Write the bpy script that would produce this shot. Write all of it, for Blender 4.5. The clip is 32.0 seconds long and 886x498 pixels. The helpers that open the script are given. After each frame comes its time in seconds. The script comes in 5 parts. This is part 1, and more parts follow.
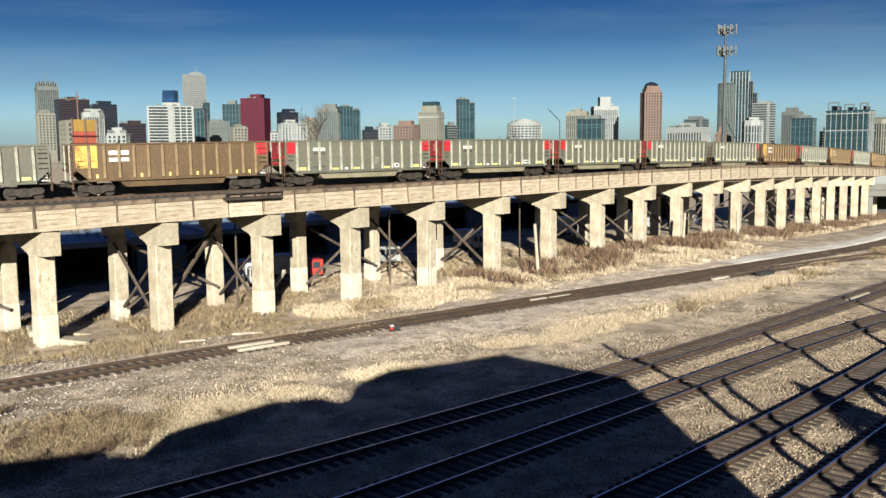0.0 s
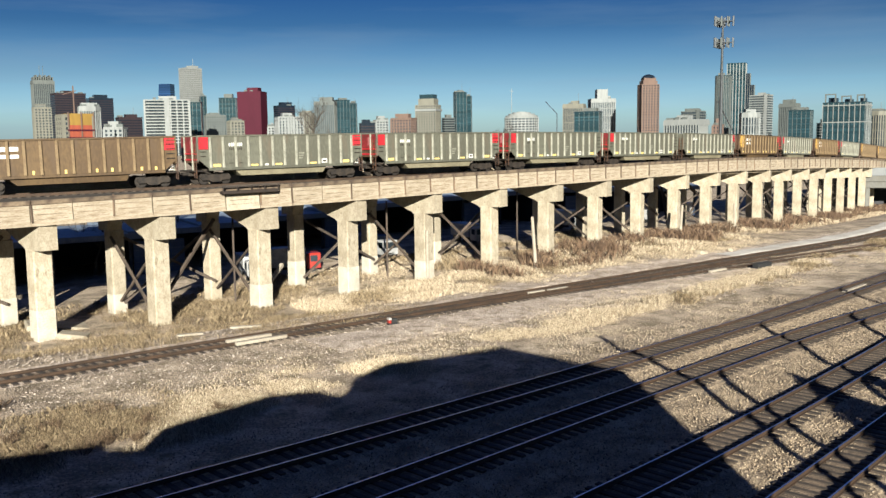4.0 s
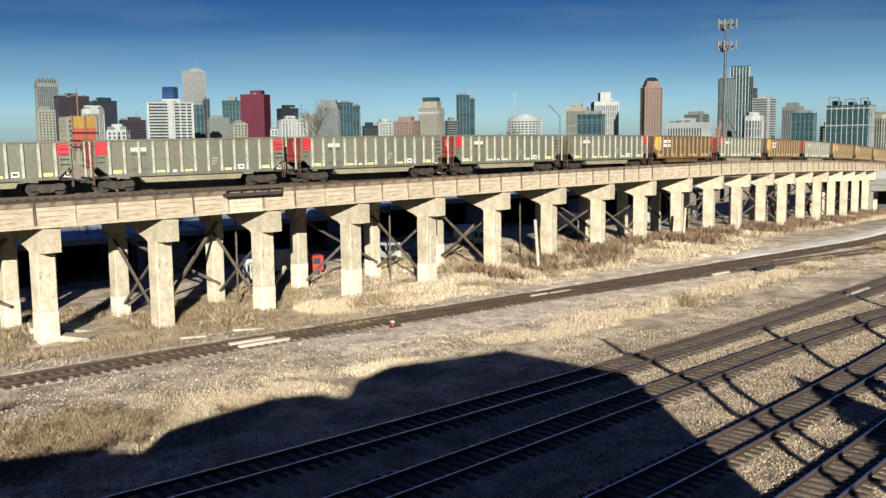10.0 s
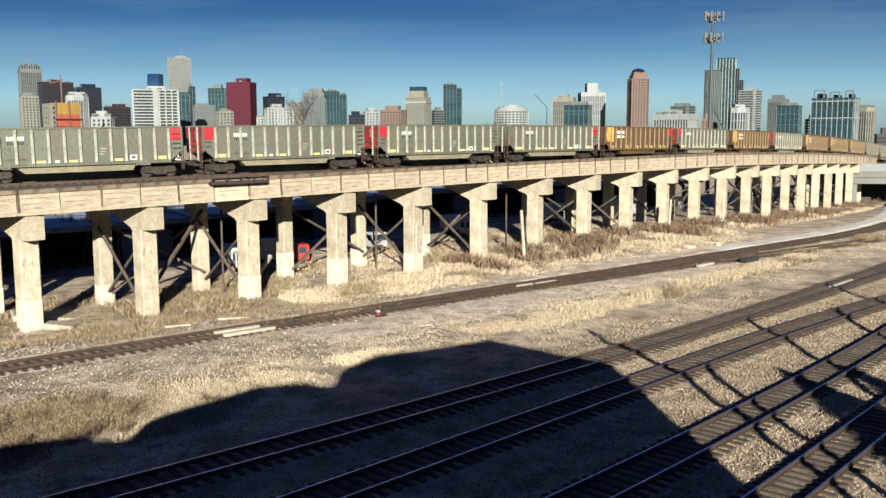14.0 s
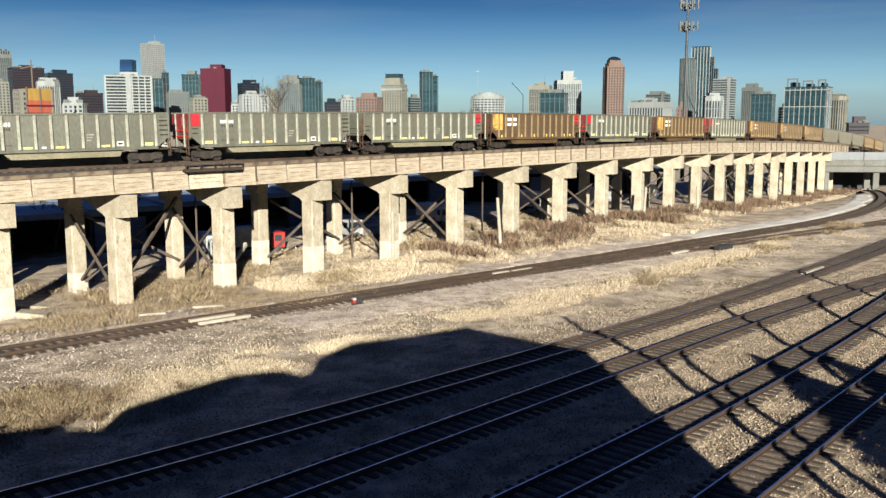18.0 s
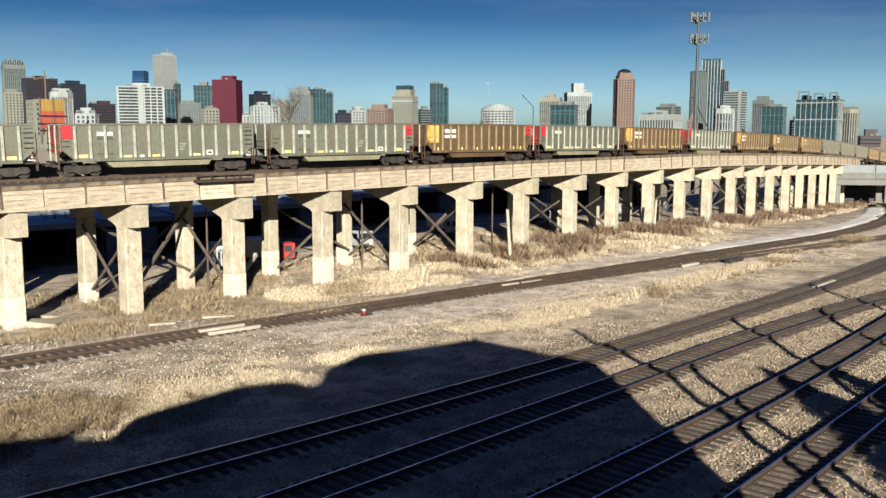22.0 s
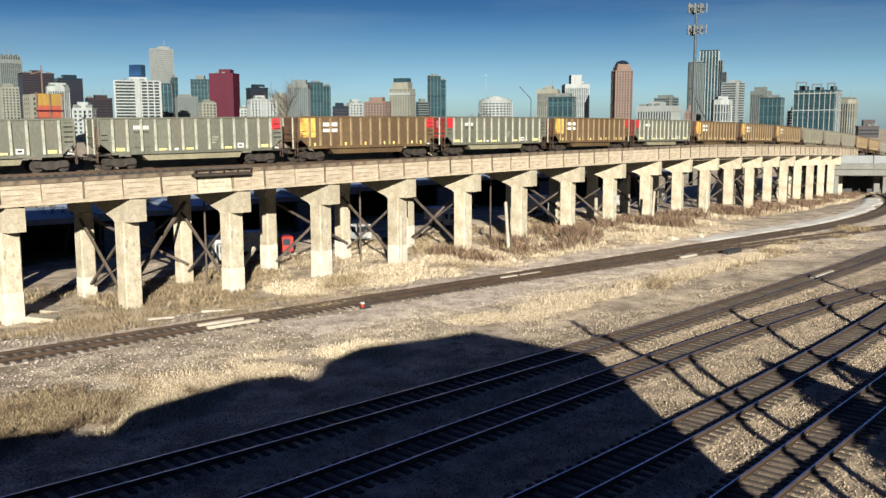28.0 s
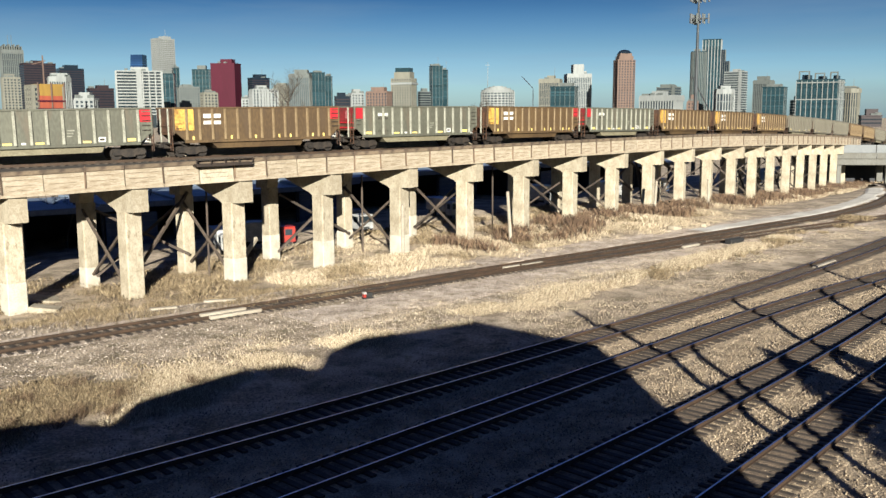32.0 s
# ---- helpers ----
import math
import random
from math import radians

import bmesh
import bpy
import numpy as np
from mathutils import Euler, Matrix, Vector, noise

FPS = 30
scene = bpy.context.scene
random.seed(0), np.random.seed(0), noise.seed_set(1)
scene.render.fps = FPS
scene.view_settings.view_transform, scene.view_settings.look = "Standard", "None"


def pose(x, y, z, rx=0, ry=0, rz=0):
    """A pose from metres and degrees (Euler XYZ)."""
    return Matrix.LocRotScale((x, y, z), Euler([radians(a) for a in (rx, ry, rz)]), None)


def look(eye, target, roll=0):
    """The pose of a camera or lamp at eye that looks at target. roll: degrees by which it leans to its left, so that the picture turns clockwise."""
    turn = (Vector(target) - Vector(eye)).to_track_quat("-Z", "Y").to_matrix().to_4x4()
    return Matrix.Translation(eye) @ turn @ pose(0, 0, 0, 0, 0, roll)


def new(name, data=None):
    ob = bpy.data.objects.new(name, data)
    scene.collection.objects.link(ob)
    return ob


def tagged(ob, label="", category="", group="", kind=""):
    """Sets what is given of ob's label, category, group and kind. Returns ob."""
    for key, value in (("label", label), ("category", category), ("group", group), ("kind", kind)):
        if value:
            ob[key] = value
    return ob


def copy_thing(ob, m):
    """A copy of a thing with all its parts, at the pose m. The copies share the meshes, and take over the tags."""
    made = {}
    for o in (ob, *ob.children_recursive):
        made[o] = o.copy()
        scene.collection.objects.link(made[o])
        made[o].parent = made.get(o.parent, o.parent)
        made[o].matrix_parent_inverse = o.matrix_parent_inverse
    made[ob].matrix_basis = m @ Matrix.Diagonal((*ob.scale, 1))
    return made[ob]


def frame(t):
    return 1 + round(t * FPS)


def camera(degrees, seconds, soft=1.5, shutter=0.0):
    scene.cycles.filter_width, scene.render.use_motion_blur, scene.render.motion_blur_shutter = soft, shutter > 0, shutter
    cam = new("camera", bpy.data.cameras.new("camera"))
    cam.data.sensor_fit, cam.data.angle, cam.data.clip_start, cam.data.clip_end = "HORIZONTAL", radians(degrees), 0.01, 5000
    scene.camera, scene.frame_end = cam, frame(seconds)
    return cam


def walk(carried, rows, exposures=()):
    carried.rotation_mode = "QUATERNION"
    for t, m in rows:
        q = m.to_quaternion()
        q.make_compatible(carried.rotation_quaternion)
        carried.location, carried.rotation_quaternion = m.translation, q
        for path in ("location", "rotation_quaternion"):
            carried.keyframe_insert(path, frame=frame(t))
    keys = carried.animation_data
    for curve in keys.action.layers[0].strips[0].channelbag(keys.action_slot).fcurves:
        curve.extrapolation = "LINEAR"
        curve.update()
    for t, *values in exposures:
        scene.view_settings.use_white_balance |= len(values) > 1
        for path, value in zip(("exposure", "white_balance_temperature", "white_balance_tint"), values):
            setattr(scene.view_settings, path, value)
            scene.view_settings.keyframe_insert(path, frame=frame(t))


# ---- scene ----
# ---- camera and its walk: a fixed eye on an upper floor, 11.7 m above the yard, turning slightly ----
EYE = 11.68
cam = camera(52.0, 32.0, soft=1.5)
ROWS = [  # seconds, pitch, roll, yaw
    (0, -6.20, 0.50, 1.84),
    (0.5, -6.23, 0.54, 1.85),
    (1, -6.51, 0.69, 1.49),
    (1.5, -6.51, 0.61, 1.53),
    (2, -6.50, 0.55, 1.70),
    (2.5, -6.52, 0.58, 1.52),
    (3, -6.67, 0.66, 1.38),
    (3.5, -6.69, 0.60, 1.61),
    (5.5, -6.37, 0.73, 1.68),
    (6, -6.40, 0.67, 1.65),
    (6.5, -6.42, 0.59, 1.75),
    (7, -6.41, 0.59, 1.79),
    (7.5, -6.18, 0.58, 1.79),
    (8, -6.24, 0.61, 1.63),
    (8.5, -6.29, 0.60, 1.67),
    (9, -6.41, 0.57, 1.83),
    (9.5, -6.39, 0.65, 1.82),
    (10, -6.46, 0.63, 1.85),
    (10.5, -6.51, 0.64, 1.87),
    (11, -6.56, 0.55, 1.89),
    (11.5, -6.79, 0.56, 1.78),
    (12, -6.68, 0.55, 1.75),
    (12.5, -6.54, 0.49, 1.72),
    (13, -6.69, 0.46, 1.64),
    (13.5, -6.55, 0.38, 1.72),
    (14, -7.11, 0.19, 1.02),
    (14.5, -7.42, -0.18, -0.15),
    (16.5, -8.03, -0.01, -0.16),
    (17, -7.76, 0.04, -0.11),
    (17.5, -7.82, 0.08, -0.26),
    (18, -7.89, 0.03, -0.47),
    (18.5, -7.84, 0.04, -0.45),
    (19, -7.86, 0.01, -0.28),
    (19.5, -7.71, 0.04, -0.23),
    (20, -7.69, 0.14, -0.01),
    (20.5, -7.90, 0.26, -0.38),
    (21, -7.42, 0.16, 0.02),
    (21.5, -7.47, -0.00, 0.14),
    (22, -7.17, -0.16, 0.17),
    (22.5, -7.38, -0.16, 0.01),
    (23, -7.32, -0.13, 0.01),
    (23.5, -7.45, -0.09, -0.06),
    (24, -7.45, -0.17, 0.02),
    (24.5, -7.47, -0.19, -0.08),
    (25, -7.53, -0.11, -0.08),
    (25.5, -7.60, -0.03, -0.04),
    (27.5, -7.62, 0.07, 0.05),
    (28, -7.63, 0.14, 0.03),
    (28.5, -7.69, 0.18, -0.03),
    (29, -7.83, 0.14, 0.10),
    (29.5, -7.73, 0.13, 0.06),
    (30, -7.78, 0.13, 0.10),
    (30.5, -7.82, 0.17, 0.06),
    (31, -7.77, 0.15, 0.21),
    (31.5, -8.10, 0.20, 0.33),
    (32, -8.26, 0.22, 0.15),
]
walk(cam, [(t, pose(0, 0, EYE, 90 + p, r, y)) for t, p, r, y in ROWS])

# ---- world, sun, exposure ----
SUN_AZ, SUN_EL = radians(173.4), radians(16)   # where the sun stands
LIGHT = Vector((-math.sin(SUN_AZ) * math.cos(SUN_EL), -math.cos(SUN_AZ) * math.cos(SUN_EL), -math.sin(SUN_EL)))
world = bpy.data.worlds.new("sky")
scene.world = world
world.use_nodes = True
wn = world.node_tree.nodes
sky = wn.new("ShaderNodeTexSky")
sky.sky_type, sky.sun_disc = "NISHITA", False
sky.sun_elevation, sky.sun_rotation = SUN_EL, SUN_AZ
sky.air_density, sky.dust_density, sky.ozone_density, sky.altitude = 1.0, 0.8, 3.3, 100
wn["Background"].inputs["Strength"].default_value = 0.019
links = world.node_tree.links
deep = wn.new("ShaderNodeHueSaturation")      # the clear winter blue
deep.inputs["Saturation"].default_value = 1.25
deep.inputs["Hue"].default_value = 0.511
links.new(sky.outputs[0], deep.inputs["Color"])
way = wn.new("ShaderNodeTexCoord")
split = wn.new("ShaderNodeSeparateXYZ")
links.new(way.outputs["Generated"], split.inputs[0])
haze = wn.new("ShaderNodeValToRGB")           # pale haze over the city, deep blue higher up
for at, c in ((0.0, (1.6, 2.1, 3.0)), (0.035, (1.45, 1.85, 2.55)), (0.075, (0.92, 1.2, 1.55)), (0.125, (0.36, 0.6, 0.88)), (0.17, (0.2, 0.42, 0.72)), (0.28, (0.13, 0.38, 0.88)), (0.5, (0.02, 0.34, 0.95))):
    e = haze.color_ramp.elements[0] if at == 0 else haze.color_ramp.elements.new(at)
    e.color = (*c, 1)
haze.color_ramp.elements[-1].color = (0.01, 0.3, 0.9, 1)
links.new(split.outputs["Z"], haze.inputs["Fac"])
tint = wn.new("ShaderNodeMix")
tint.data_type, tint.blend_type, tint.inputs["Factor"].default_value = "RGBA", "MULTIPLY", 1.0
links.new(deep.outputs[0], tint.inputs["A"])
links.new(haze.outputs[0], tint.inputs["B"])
flat = wn.new("ShaderNodeMapping")            # long thin cirrus
flat.inputs["Scale"].default_value = (1.6, 1.6, 16)
links.new(way.outputs["Generated"], flat.inputs["Vector"])
veil = wn.new("ShaderNodeTexNoise")
veil.inputs["Scale"].default_value, veil.inputs["Detail"].default_value, veil.inputs["Roughness"].default_value = 1.7, 7, 0.55
links.new(flat.outputs[0], veil.inputs["Vector"])
thin = wn.new("ShaderNodeMapRange")
thin.inputs["From Min"].default_value, thin.inputs["From Max"].default_value, thin.inputs["To Max"].default_value = 0.42, 0.75, 0.34
links.new(veil.outputs["Fac"], thin.inputs["Value"])
cirrus = wn.new("ShaderNodeMix")
cirrus.data_type, cirrus.blend_type = "RGBA", "MIX"
cirrus.inputs["B"].default_value = (4.6, 6.6, 8.6, 1)
links.new(thin.outputs[0], cirrus.inputs["Factor"])
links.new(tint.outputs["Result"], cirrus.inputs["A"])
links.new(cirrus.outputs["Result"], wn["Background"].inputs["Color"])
sun_data = bpy.data.lights.new("sun", "SUN")
sun_data.energy, sun_data.angle, sun_data.color = 5.0, radians(0.4), (0.985, 0.952, 0.84)
sun = new("sun", sun_data)
sun.matrix_world = look((0, 0, 60), Vector((0, 0, 60)) + LIGHT)
scene.view_settings.exposure = 1.62

# ---- tools ----
class Shape:
    """Collects vertices and faces for one mesh."""

    def __init__(self):
        self.v, self.f = [], []

    def add(self, verts, faces, m=None):
        n = len(self.v)
        self.v += [tuple(m @ Vector(p)) for p in verts] if m else list(verts)
        self.f += [tuple(n + i for i in q) for q in faces]
        return self

    def box(self, x0, x1, y0, y1, z0, z1, m=None):
        v = [(x, y, z) for x in (x0, x1) for y in (y0, y1) for z in (z0, z1)]
        return self.add(v, [(0, 1, 3, 2), (4, 6, 7, 5), (0, 4, 5, 1), (2, 3, 7, 6), (0, 2, 6, 4), (1, 5, 7, 3)], m)

    def cbox(self, x0, x1, y0, y1, z0, z1, c=0.03, m=None):
        """A box with chamfered edges."""
        bm = bmesh.new()
        bmesh.ops.create_cube(bm, size=1)
        for v in bm.verts:
            v.co = Vector(((x0, x1)[v.co.x > 0], (y0, y1)[v.co.y > 0], (z0, z1)[v.co.z > 0]))
        bmesh.ops.bevel(bm, geom=bm.edges[:], offset=c, segments=1, affect="EDGES")
        bm.verts.index_update()
        self.add([tuple(v.co) for v in bm.verts], [tuple(v.index for v in f.verts) for f in bm.faces], m)
        bm.free()
        return self

    def prism(self, profile, x0, x1, m=None):
        """A profile of (y, z), counterclockwise seen from +x, drawn out from x0 to x1."""
        n = len(profile)
        v = [(x0, y, z) for y, z in profile] + [(x1, y, z) for y, z in profile]
        f = [tuple(range(n - 1, -1, -1)), tuple(range(n, 2 * n))]
        f += [(i, (i + 1) % n, n + (i + 1) % n, n + i) for i in range(n)]
        return self.add(v, f, m)

    def tube(self, a, b, r0, r1=None, n=8, m=None):
        """A tapered rod from a to b."""
        a, b, r1 = Vector(a), Vector(b), r0 if r1 is None else r1
        d = (b - a).normalized()
        u = d.orthogonal().normalized()
        w = d.cross(u)
        ring = [(math.cos(2 * math.pi * i / n), math.sin(2 * math.pi * i / n)) for i in range(n)]
        v = [tuple(a + r0 * (c * u + s * w)) for c, s in ring] + [tuple(b + r1 * (c * u + s * w)) for c, s in ring]
        f = [tuple(range(n - 1, -1, -1)), tuple(range(n, 2 * n))]
        f += [(i, (i + 1) % n, n + (i + 1) % n, n + i) for i in range(n)]
        return self.add(v, f, m)

    def mesh(self, name, material):
        me = bpy.data.meshes.new(name)
        me.from_pydata(self.v, [], self.f)
        me.materials.append(material)
        me.update()
        return me


def part(name, shape, material, parent=None, label="", m=None):
    """Links a shape (or a mesh that is shared) as one mesh object under a thing or a part."""
    ob = new(name, shape.mesh(name, material) if isinstance(shape, Shape) else shape)
    if parent:
        ob.parent = parent
    if m:
        ob.matrix_basis = m
    return tagged(ob, label)


def thing(name, label, category, group="", kind="", m=None):
    ob = new(name)
    ob.empty_display_size = 0.2
    if m:
        ob.matrix_basis = m
    return tagged(ob, label, category, group, kind)


# ---- the line of the viaduct: straight, then a long curve to the left ----
STEP = 0.5
S_ALL = np.arange(-240, 420, STEP)
K_ALL = np.where(S_ALL < 0, 0, np.where(S_ALL < 177.7, 0.003698 - 2.0e-5 * S_ALL, 0))
A_ALL = np.cumsum(K_ALL * STEP)
A_ALL = 0.93122 - (A_ALL - A_ALL[480])
PX, PY = np.cumsum(np.sin(A_ALL) * STEP), np.cumsum(np.cos(A_ALL) * STEP)
PX, PY = PX - PX[480] - 26.4644, PY - PY[480] + 66.6647


def rail_z(s):
    return 8.92 - 1.65e-4 * (max(s, -60.0) - 44) ** 2


def on_line(s, d=0.0, z=0.0, level=False):
    """A pose on the line: x along it, y to its left (away from the eye), d metres towards the eye, z above the rails."""
    x, y, a = (float(np.interp(s, S_ALL, q)) for q in (PX, PY, A_ALL))
    grade = 0 if level else math.degrees(math.atan((rail_z(s + 1) - rail_z(s - 1)) / 2))
    return pose(x + d * math.cos(a), y - d * math.sin(a), rail_z(s) + z, 0, -grade, 90 - math.degrees(a))


def line_near(x, y):
    """Place along the line and distance towards the eye, for arrays of points."""
    x, y = np.atleast_1d(x), np.atleast_1d(y)
    i = np.array([np.argmin((PX[::4] - a) ** 2 + (PY[::4] - b) ** 2) * 4 for a, b in zip(x, y)])
    return S_ALL[i], (x - PX[i]) * np.cos(A_ALL[i]) - (y - PY[i]) * np.sin(A_ALL[i])


def ground_z(x, y):
    """The lie of the land: flat, with a low bank that grows along the foot of the viaduct."""
    s, d = line_near(x, y)
    bank = np.interp(s, (-20, 0, 17, 33, 49, 65, 81, 97, 113, 129, 145, 200), (-1.5, -1.2, -0.75, 0.0, 0.5, 0.58, 0.27, -0.35, -1.0, -1.4, -1.8, -2.2))
    k = np.clip((15 - d) / 7, 0, 1)
    k = k * k * (3 - 2 * k) * np.clip((d + 220) / 120, 0, 1)
    return bank * k


def gz(x, y):
    return float(ground_z(x, y)[0])


class Track:
    """A yard track: start, heading in degrees from +y to +x, and stretches of (length, turn to the left in degrees)."""

    def __init__(self, x, y, heading, stretches):
        s, pts, a = 0.0, [(x, y)], [radians(heading)]
        for length, turn in stretches:
            n = max(1, round(length / 0.6))
            for _ in range(n):
                h = a[-1] - radians(turn) / n
                x, y = x + math.sin(h) * length / n, y + math.cos(h) * length / n
                pts.append((x, y)), a.append(h)
        self.xy, self.a = np.array(pts), np.array(a)
        self.s = np.r_[0, np.cumsum(np.hypot(*np.diff(self.xy, axis=0).T))]
        self.z = np.convolve(np.pad(ground_z(*self.xy.T), 8, mode="edge"), np.ones(17) / 17, "valid")

    def at(self, s, d=0.0, z=0.0):
        x, y, a, h = (float(np.interp(s, self.s, q)) for q in (self.xy[:, 0], self.xy[:, 1], self.a, self.z))
        return pose(x + d * math.cos(a), y - d * math.sin(a), h + z, 0, 0, 90 - math.degrees(a))

    def sweep(self, profile, s0, s1, step=2.0, dz=0.0):
        """Draws a profile of (distance to the right, z) along the track."""
        sh, n = Shape(), len(profile)
        stops = np.linspace(s0, s1, max(2, round((s1 - s0) / step)))
        v = [tuple(self.at(s, d, z + dz).translation) for s in stops for d, z in profile]
        f = [(i * n + j, i * n + j + 1, (i + 1) * n + j + 1, (i + 1) * n + j) for i in range(len(stops) - 1) for j in range(n - 1)]
        return sh.add(v, f)


TRACKS = {
    "siding": Track(-59.09, 12.42, 47.84, [(54, 0), (40.0, -0.27), (40.0, 0.39), (40.0, 16.49), (40.0, 21.42), (60, 21.4)]),
    "branch": Track(-6.32, 60.16, 50.17, [(35.0, -2.67), (35.0, 0.78), (35.0, 5.08), (35.0, 7.45), (60, 8.5)]),
    "main_1": Track(-34.40, 7.58, 48.25, [(19.5, 0), (22.4, 2.26), (22.4, 2.17), (22.4, 1.58), (78.1, 6.5)]),
    "main_2": Track(-11.91, 19.98, 43.18, [(39.0, 0), (14.7, -3.5), (14.7, -3), (14.7, 0.5), (39.0, 4), (58.6, 8)]),
    "main_3": Track(-16.10, 6.50, 43.16, [(29.3, 0), (9.9, 1.3), (9.9, 1.18), (9.9, 1.08), (87.8, 10)]),
    "main_4": Track(-9.44, 5.24, 40.75, [(48.8, 0), (29.3, 4), (58.6, 10)]),
}

# ---- materials ----
def mat(name, a, b=None, rough=0.8, metal=0.0, scale=2.0, fine=14.0, bump=0.3, depth=0.02, vary=0.0, streak=1.0, stain=None, stain_at=0.6):
    """Two colours mixed by broad and fine noise, with relief; vary: change from object to object; streak stretches the stains upright."""
    m = bpy.data.materials.new(name)
    m.use_nodes = True
    nt = m.node_tree
    n, li = nt.nodes, nt.links
    bsdf = n["Principled BSDF"]
    b = b or tuple(c * 0.75 for c in a)
    co = n.new("ShaderNodeTexCoord")
    geo = n.new("ShaderNodeNewGeometry")
    mp = n.new("ShaderNodeMapping")
    mp.inputs["Scale"].default_value = (1, 1, 1 / streak)
    li.new(geo.outputs["Position"] if scale < 0 else co.outputs["Object"], mp.inputs["Vector"])
    big, small = n.new("ShaderNodeTexNoise"), n.new("ShaderNodeTexNoise")
    for t, s, det in ((big, abs(scale), 4), (small, fine, 6)):
        t.inputs["Scale"].default_value, t.inputs["Detail"].default_value = s, det
        li.new(mp.outputs[0], t.inputs["Vector"])
    add = n.new("ShaderNodeMath")
    add.operation = "ADD"
    li.new(big.outputs["Fac"], add.inputs[0]), li.new(small.outputs["Fac"], add.inputs[1])
    ramp = n.new("ShaderNodeMapRange")
    ramp.inputs["From Min"].default_value, ramp.inputs["From Max"].default_value = 0.84, 1.16
    li.new(add.outputs[0], ramp.inputs["Value"])
    mix = n.new("ShaderNodeMix")
    mix.data_type = "RGBA"
    mix.inputs["A"].default_value, mix.inputs["B"].default_value = (*a, 1), (*b, 1)
    li.new(ramp.outputs[0], mix.inputs["Factor"])
    out = mix.outputs["Result"]
    if stain:
        t = n.new("ShaderNodeTexNoise")
        t.inputs["Scale"].default_value, t.inputs["Detail"].default_value = abs(scale) * 2.3, 5
        li.new(mp.outputs[0], t.inputs["Vector"])
        r2 = n.new("ShaderNodeMapRange")
        r2.inputs["From Min"].default_value, r2.inputs["From Max"].default_value = stain_at - 0.06, stain_at + 0.1
        li.new(t.outputs["Fac"], r2.inputs["Value"])
        mx = n.new("ShaderNodeMix")
        mx.data_type = "RGBA"
        mx.inputs["B"].default_value = (*stain, 1)
        li.new(r2.outputs[0], mx.inputs["Factor"]), li.new(out, mx.inputs["A"])
        out = mx.outputs["Result"]
    if vary:
        info = n.new("ShaderNodeObjectInfo")
        hsv = n.new("ShaderNodeHueSaturation")
        r3 = n.new("ShaderNodeMapRange")
        r3.inputs["To Min"].default_value, r3.inputs["To Max"].default_value = 1 - vary, 1 + vary
        li.new(info.outputs["Random"], r3.inputs["Value"]), li.new(r3.outputs[0], hsv.inputs["Value"]), li.new(out, hsv.inputs["Color"])
        out = hsv.outputs[0]
    li.new(out, bsdf.inputs["Base Color"])
    bsdf.inputs["Roughness"].default_value, bsdf.inputs["Metallic"].default_value = rough, metal
    if bump:
        bp = n.new("ShaderNodeBump")
        bp.inputs["Strength"].default_value, bp.inputs["Distance"].default_value = bump, depth
        li.new(small.outputs["Fac"], bp.inputs["Height"]), li.new(bp.outputs[0], bsdf.inputs["Normal"])
    return m


M_DIRT = mat("dirt_and_gravel", (0.44, 0.35, 0.255), (0.15, 0.112, 0.072), 0.95, scale=-0.4, fine=8, bump=1.0, depth=0.08, stain=(0.13, 0.1, 0.056), stain_at=0.59)
M_BALLAST = mat("ballast", (0.36, 0.278, 0.185), (0.13, 0.094, 0.06), 0.95, scale=-0.9, fine=13, bump=1.0, depth=0.06)
M_BALLAST_DARK = mat("oily_ballast", (0.2, 0.145, 0.097), (0.07, 0.049, 0.033), 0.95, scale=-0.9, fine=13, bump=1.0, depth=0.06)
M_GRAVEL = mat("pale_gravel", (0.52, 0.428, 0.348), (0.23, 0.18, 0.138), 0.95, scale=-0.6, fine=9, bump=1.0, depth=0.07, stain=(0.2, 0.15, 0.095), stain_at=0.58)
M_CHALK = mat("white_crushed_stone", (0.5, 0.475, 0.43), (0.33, 0.3, 0.26), 0.95, scale=-0.3, fine=7, bump=0.8, depth=0.04)
M_RAIL = mat("rail_side", (0.0768, 0.0469, 0.0299), (0.0427, 0.0299, 0.0213), 0.7, 0.6, scale=-1, fine=20)
M_RAILTOP = mat("worn_rail_head", (0.86, 0.86, 0.9), (0.7, 0.69, 0.7), 0.3, 1.0, scale=-0.5, fine=9, bump=0.05)
M_RUSTTOP = mat("rusty_rail_head", (0.0853, 0.0533, 0.0373), (0.0533, 0.0373, 0.0267), 0.6, 0.6, scale=-0.5, fine=9, bump=0.1)
M_TIE = mat("creosoted_wood", (0.0453, 0.032, 0.0224), (0.0213, 0.016, 0.0117), 0.9, scale=3, fine=30, bump=0.6, vary=0.35)
M_CONCRETE = mat("weathered_concrete", (0.32, 0.282, 0.213), (0.225, 0.188, 0.132), 0.9, scale=1.4, fine=11, bump=0.5, depth=0.03, vary=0.12, streak=1.6, stain=(0.14, 0.106, 0.066), stain_at=0.67)
M_GIRDER = mat("stained_girder_concrete", (0.275, 0.232, 0.172), (0.185, 0.145, 0.098), 0.9, scale=1.1, fine=7, bump=0.5, depth=0.03, vary=0.1, streak=0.22, stain=(0.15, 0.108, 0.066), stain_at=0.66)
M_PATCH = mat("pale_repaired_concrete", (0.38, 0.352, 0.295), (0.29, 0.258, 0.205), 0.9, scale=1.2, fine=12, bump=0.2)
